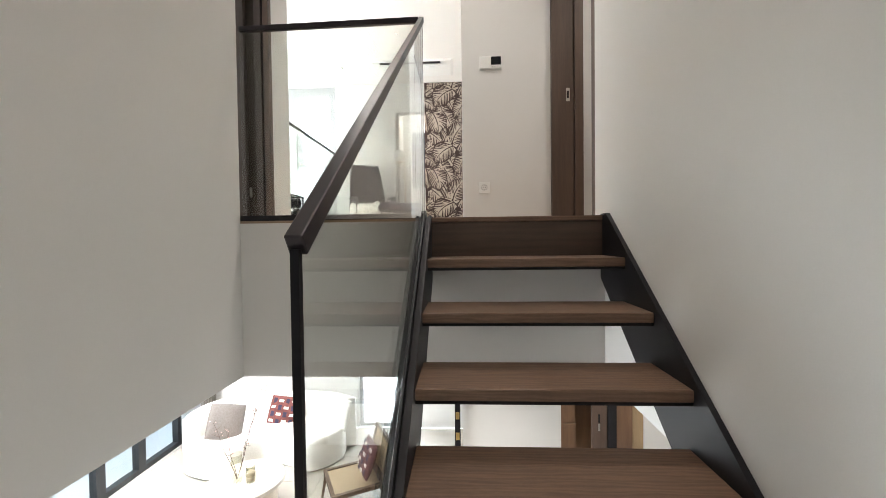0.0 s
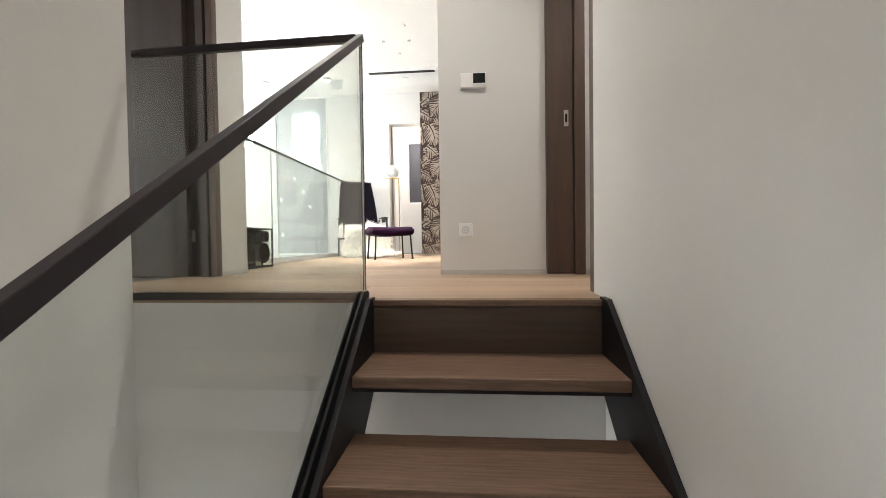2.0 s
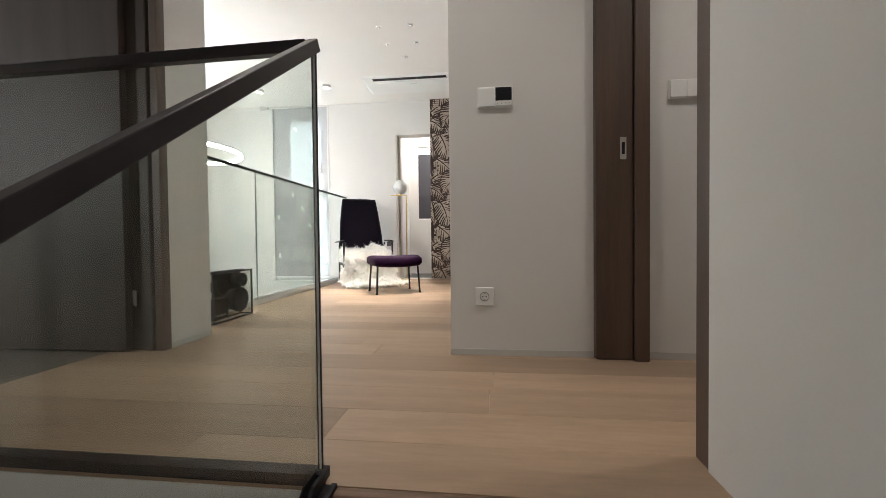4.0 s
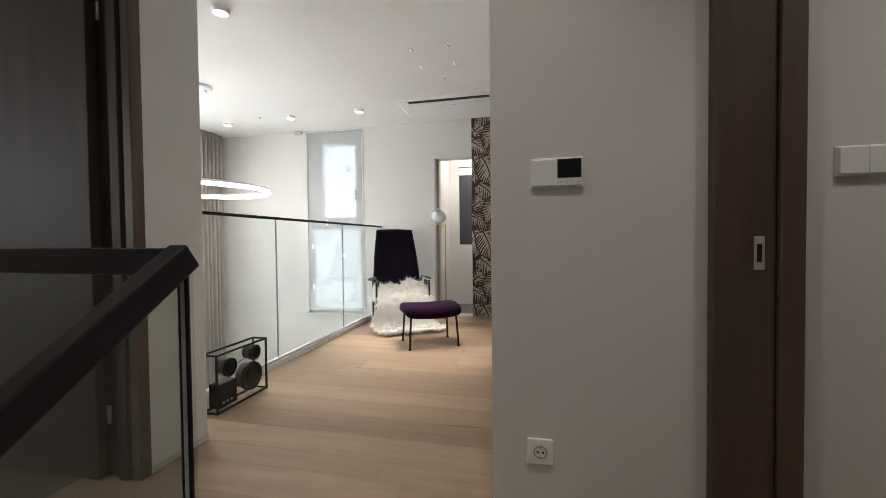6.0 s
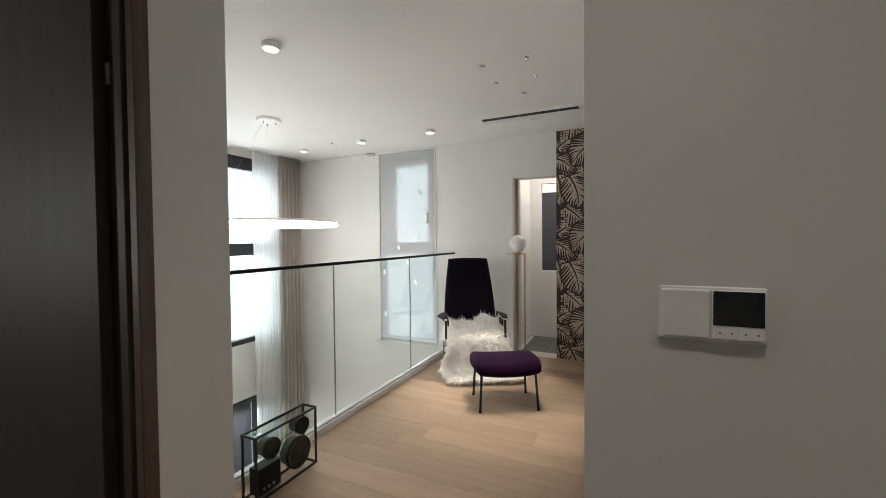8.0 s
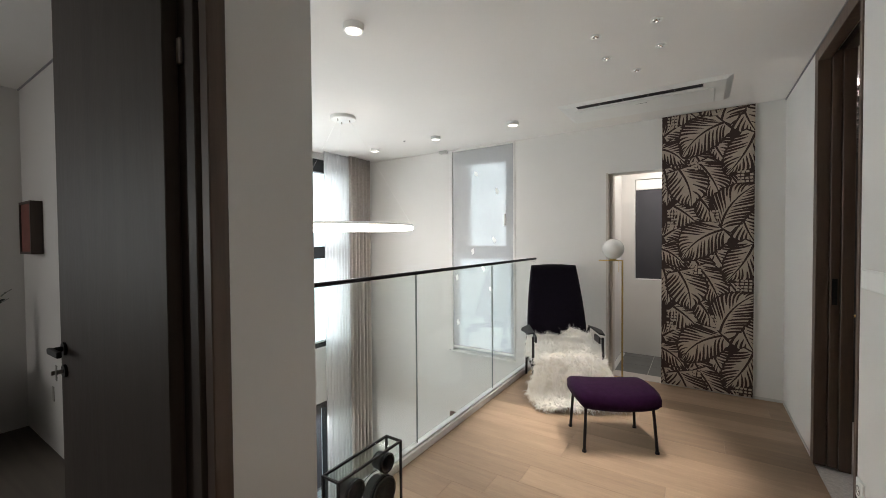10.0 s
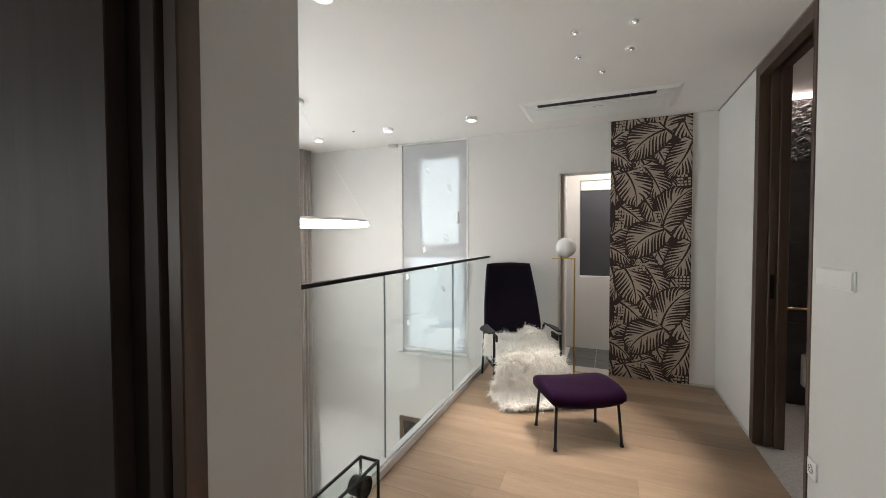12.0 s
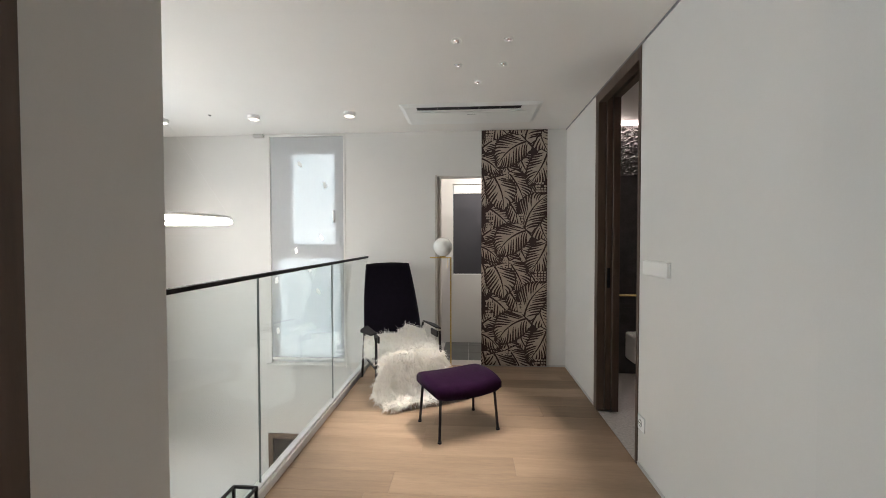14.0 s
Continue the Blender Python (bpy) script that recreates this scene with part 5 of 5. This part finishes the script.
pillow("throw_pillow", "cream throw pillow leaning on the curved sofa", pose(-1.6, 5.8, ZL + 0.58, 70, 0, -30), 0.42, M_BOUCLE)

M_TABLE = mat("ivory_lacquer", (0.70, 0.65, 0.58), 0.35, vary=0.03)
tab = thing("coffee_table", "round white drum coffee table", "coffee table")
part("top", lathe([(0, 0.36), (0.4, 0.36), (0.41, 0.37), (0.41, 0.40), (0.4, 0.41), (0, 0.41)], (-2.25, 4.48, ZL), 48), M_TABLE, tab)
part("drum", lathe([(0, 0.0), (0.33, 0.0), (0.33, 0.36), (0, 0.36)], (-2.25, 4.48, ZL), 48), M_CREAM, tab)
vase = thing("vase", "smoked glass vase with bare blossom twigs on the coffee table", "vase")
M_SMOKE = clear_glass("smoked_glass", (0.80, 0.79, 0.72))
part("glass", lathe([(0, 0.0), (0.06, 0.0), (0.08, 0.1), (0.055, 0.25), (0.062, 0.31)], (-2.33, 4.43, ZL + 0.411), 24), M_SMOKE, vase, smooth=True)
M_TWIG = mat("dark_twig", (0.10, 0.06, 0.045), 0.8, vary=0.2, scale=40)
M_BUD = mat("pale_blossom", (0.55, 0.36, 0.32), 0.8, vary=0.2, scale=40)
rng = random.Random(11)
for a, L, lean in ((2.6, 0.6, 0.6), (2.2, 0.48, 0.6), (0.5, 1.0, 0.32), (0.2, 0.84, 0.28)):
    p0 = Vector((-2.33, 4.43, ZL + 0.43))
    pts = [p0 + Vector((math.cos(a) * lean * q * L + 0.01 * math.sin(9 * q), math.sin(a) * lean * q * L * 0.4, L * q)) for q in [i / 8 for i in range(9)]]
    tw = part("twig", tube(bmesh.new(), pts, 0.004, 5, 0.0015), M_TWIG, vase)
    bm = bmesh.new()
    for i in range(10):
        c = pts[rng.randint(3, 8)]
        e = c + Vector((rng.uniform(-0.07, 0.07), rng.uniform(-0.05, 0.05), rng.uniform(0.0, 0.08)))
        tube(bm, (c, e), 0.0018, 4, 0.001)
    tagged(part("side_twigs", bm, M_TWIG, tw), kind="stuff")
    bm = bmesh.new()
    for i in range(16):
        c = pts[rng.randint(3, 8)] + Vector((rng.uniform(-0.06, 0.06), rng.uniform(-0.05, 0.05), rng.uniform(-0.02, 0.07)))
        bmesh.ops.create_icosphere(bm, subdivisions=1, radius=rng.uniform(0.004, 0.008), matrix=Matrix.Translation(c))
    tagged(part("buds", bm, M_BUD, tw, "small pinkish buds"), kind="stuff")
jar = thing("candle_jar", "pale amber glass candle jar on the coffee table", "candle")
part("glass", lathe([(0, 0), (0.05, 0), (0.055, 0.07), (0.049, 0.18), (0.046, 0.18), (0.05, 0.07), (0, 0.012)], (-2.17, 4.43, ZL + 0.411), 24), M_SMOKE, jar, smooth=True)
part("wax", lathe([(0, 0.013), (0.045, 0.013), (0.046, 0.11), (0, 0.11)], (-2.17, 4.43, ZL + 0.411), 24), M_CREAM, jar, smooth=True)

# cane lounge chair
cane = thing("cane_chair", "low dark timber lounge chair with cane seat and back", "chair")
KM = pose(-1.06, 4.62, ZL, 0, 0, -62)
M_CANE = mat("woven_cane", (0.42, 0.31, 0.19), 0.7, vary=0.25, scale=90, bump=0.5, fine=300)
M_TEAK = wood("dark_teak", (0.10, 0.06, 0.035), 0.5, 0, 0.3, 0.0)
part("seat_frame", tm(boxes((-0.29, 0.29, -0.29, -0.25, 0.33, 0.375), (-0.29, 0.29, 0.25, 0.29, 0.33, 0.375), (-0.29, -0.25, -0.25, 0.25, 0.33, 0.375), (0.25, 0.29, -0.25, 0.25, 0.33, 0.375)), KM), M_TEAK, cane)
part("seat", tm(boxes((-0.25, 0.25, -0.25, 0.25, 0.352, 0.362)), KM), M_CANE, cane, "woven cane seat")
BM = KM @ pose(0, 0.27, 0.37, -14)
part("back_frame", tm(boxes((-0.29, -0.25, -0.02, 0.02, 0, 0.46), (0.25, 0.29, -0.02, 0.02, 0, 0.46), (-0.25, 0.25, -0.02, 0.02, 0.42, 0.46), (-0.25, 0.25, -0.02, 0.02, 0.04, 0.08)), BM), M_TEAK, cane)
part("back", tm(boxes((-0.25, 0.25, -0.005, 0.005, 0.08, 0.42)), BM), M_CANE, cane, "woven cane back")
for x in (-0.27, 0.27):
    part("leg", rod(KM @ Vector((x, -0.26, 0.33)), KM @ Vector((x, -0.32, 0)), 0.02, 10, 0.013), M_TEAK, cane)
    part("leg", rod(KM @ Vector((x, 0.26, 0.33)), KM @ Vector((x, 0.34, 0)), 0.02, 10, 0.013), M_TEAK, cane)
pillow("throw_pillow", "plum and cream patterned pillow on the cane chair", KM @ pose(0.02, 0.17, 0.57, 70, 0, 0), 0.38, M_NAVY, M_CREAM)

# joinery behind the lower wall
M_TAN = wood("tan_oak_panel", (0.34, 0.235, 0.13), 0.5, 2, 0.2, 0.02)
M_WARMW = wood("warm_walnut_panel", (0.16, 0.085, 0.045), 0.45, 2, 0.25, 0.02)
setting("wall_joinery", boxes((1.02, 1.83, 4.6, 4.7, ZL, ZS)), M_WARMW, "walnut-clad wall of the lower hall")
setting("wall_lower_hall", boxes((1.935, 2.5, 3.97, 4.07, ZL, ZS)), M_WALL, "white wall of the lower hall")
jd = thing("sliding_door", "dark walnut sliding door with a steel flush pull", "door")
jl = part("leaf", box(1.448, 1.589, 3.95, 3.99, ZL, ZS - 0.01, 0.003, 1), M_FRAME, jd)
part("flush_pull", box(1.505, 1.522, 3.946, 3.9495, -1.94, -1.87, 0.001, 1), M_STEEL, jl)
part("pull_slot", box(1.505, 1.522, 3.946, 3.9495, -1.86, -1.78, 0.001, 1), M_BLACK, jl, "dark recess")
part("post", box(1.591, 1.669, 3.93, 3.99, ZL, ZS - 0.01), M_BLACK, jd)
part("fixed_panel", box(1.671, 1.828, 3.96, 3.99, ZL, ZS - 0.01, 0.002, 1), M_WARMW, jd, "brown walnut panel")
part("reveal_panel", box(1.83, 1.933, 3.97, 3.99, ZL, ZS - 0.01, 0.002, 1), M_TAN, jd, "tan oak panel")
wu = thing("wall_cabinet", "brown wall cabinet with warm light below", "cabinet")
part("body", box(1.03, 1.36, 4.2, 4.59, -2.35, -1.6, 0.003), M_WARMW, wu)
part("door", box(1.03, 1.36, 4.18, 4.199, -2.34, -1.98, 0.002), M_WARMW, wu)
dec = thing("decorative_screen", "narrow black and gold patterned upright screen", "screen")
part("upright", box(0.155, 0.2, 3.36, 3.395, ZL, ZS), M_BLACK, dec)
for i in range(14):
    part("inlay", box(0.162, 0.192, 3.356, 3.3595, ZL + 0.1 + i * 0.17, ZL + 0.16 + i * 0.17), M_BRASS, dec, "gold inlay")

# ---- pieces of the floors ----


def plank_floor(parent, x0, x1, y0, y1, z, w, length, rng):
    y = y0
    while y < y1 - 1e-4:
        yb = min(y + w, y1)
        x = x0 - rng.uniform(0, length)
        while x < x1:
            a, b = max(x, x0), min(x + length, x1)
            if b - a > 0.03:
                me = mesh_of("plank", box(a + 0.0003, b - 0.0003, y + 0.0003, yb - 0.0003, z - 0.015, z, 0.0006, 1), M_OAK)
                ob = new("plank", me)
                ob.parent = parent
            x += length
        y = yb


floor_ob = bpy.data.objects["floor"]
rng = random.Random(2)
plank_floor(floor_ob, XR + 0.0355, XW, YB, YE - 0.001, 0.0, 0.19, 1.9, rng)
plank_floor(floor_ob, -1.419, 2.2, 2.0605, YB, 0.0, 0.19, 1.9, rng)
tile_me = mesh_of("tile", box(-0.148, 0.148, -0.148, 0.148, -0.012, 0.0, 0.0015, 1), M_TILE)
uf = setting("floor_utility", boxes((DX0, 1.9, YE + 0.161, 7.5, -0.02, -0.004)), M_SKIRT, "pale joints of the utility floor")
for i in range(5):
    for j in range(3):
        ob = new("tile", tile_me)
        ob.parent = uf
        ob.location = (DX0 + 0.2 + i * 0.3, YE + 0.32 + j * 0.3, 0)
low_me = mesh_of("tile", box(-0.298, 0.298, -0.298, 0.298, -0.012, 0.0, 0.001, 1), M_PALE)
for i in range(9):
    for j in range(10):
        ob = new("tile", low_me)
        ob.parent = low
        ob.location = (XV + 0.3 + i * 0.6, 0.79 + j * 0.6 - 0.2, ZL)
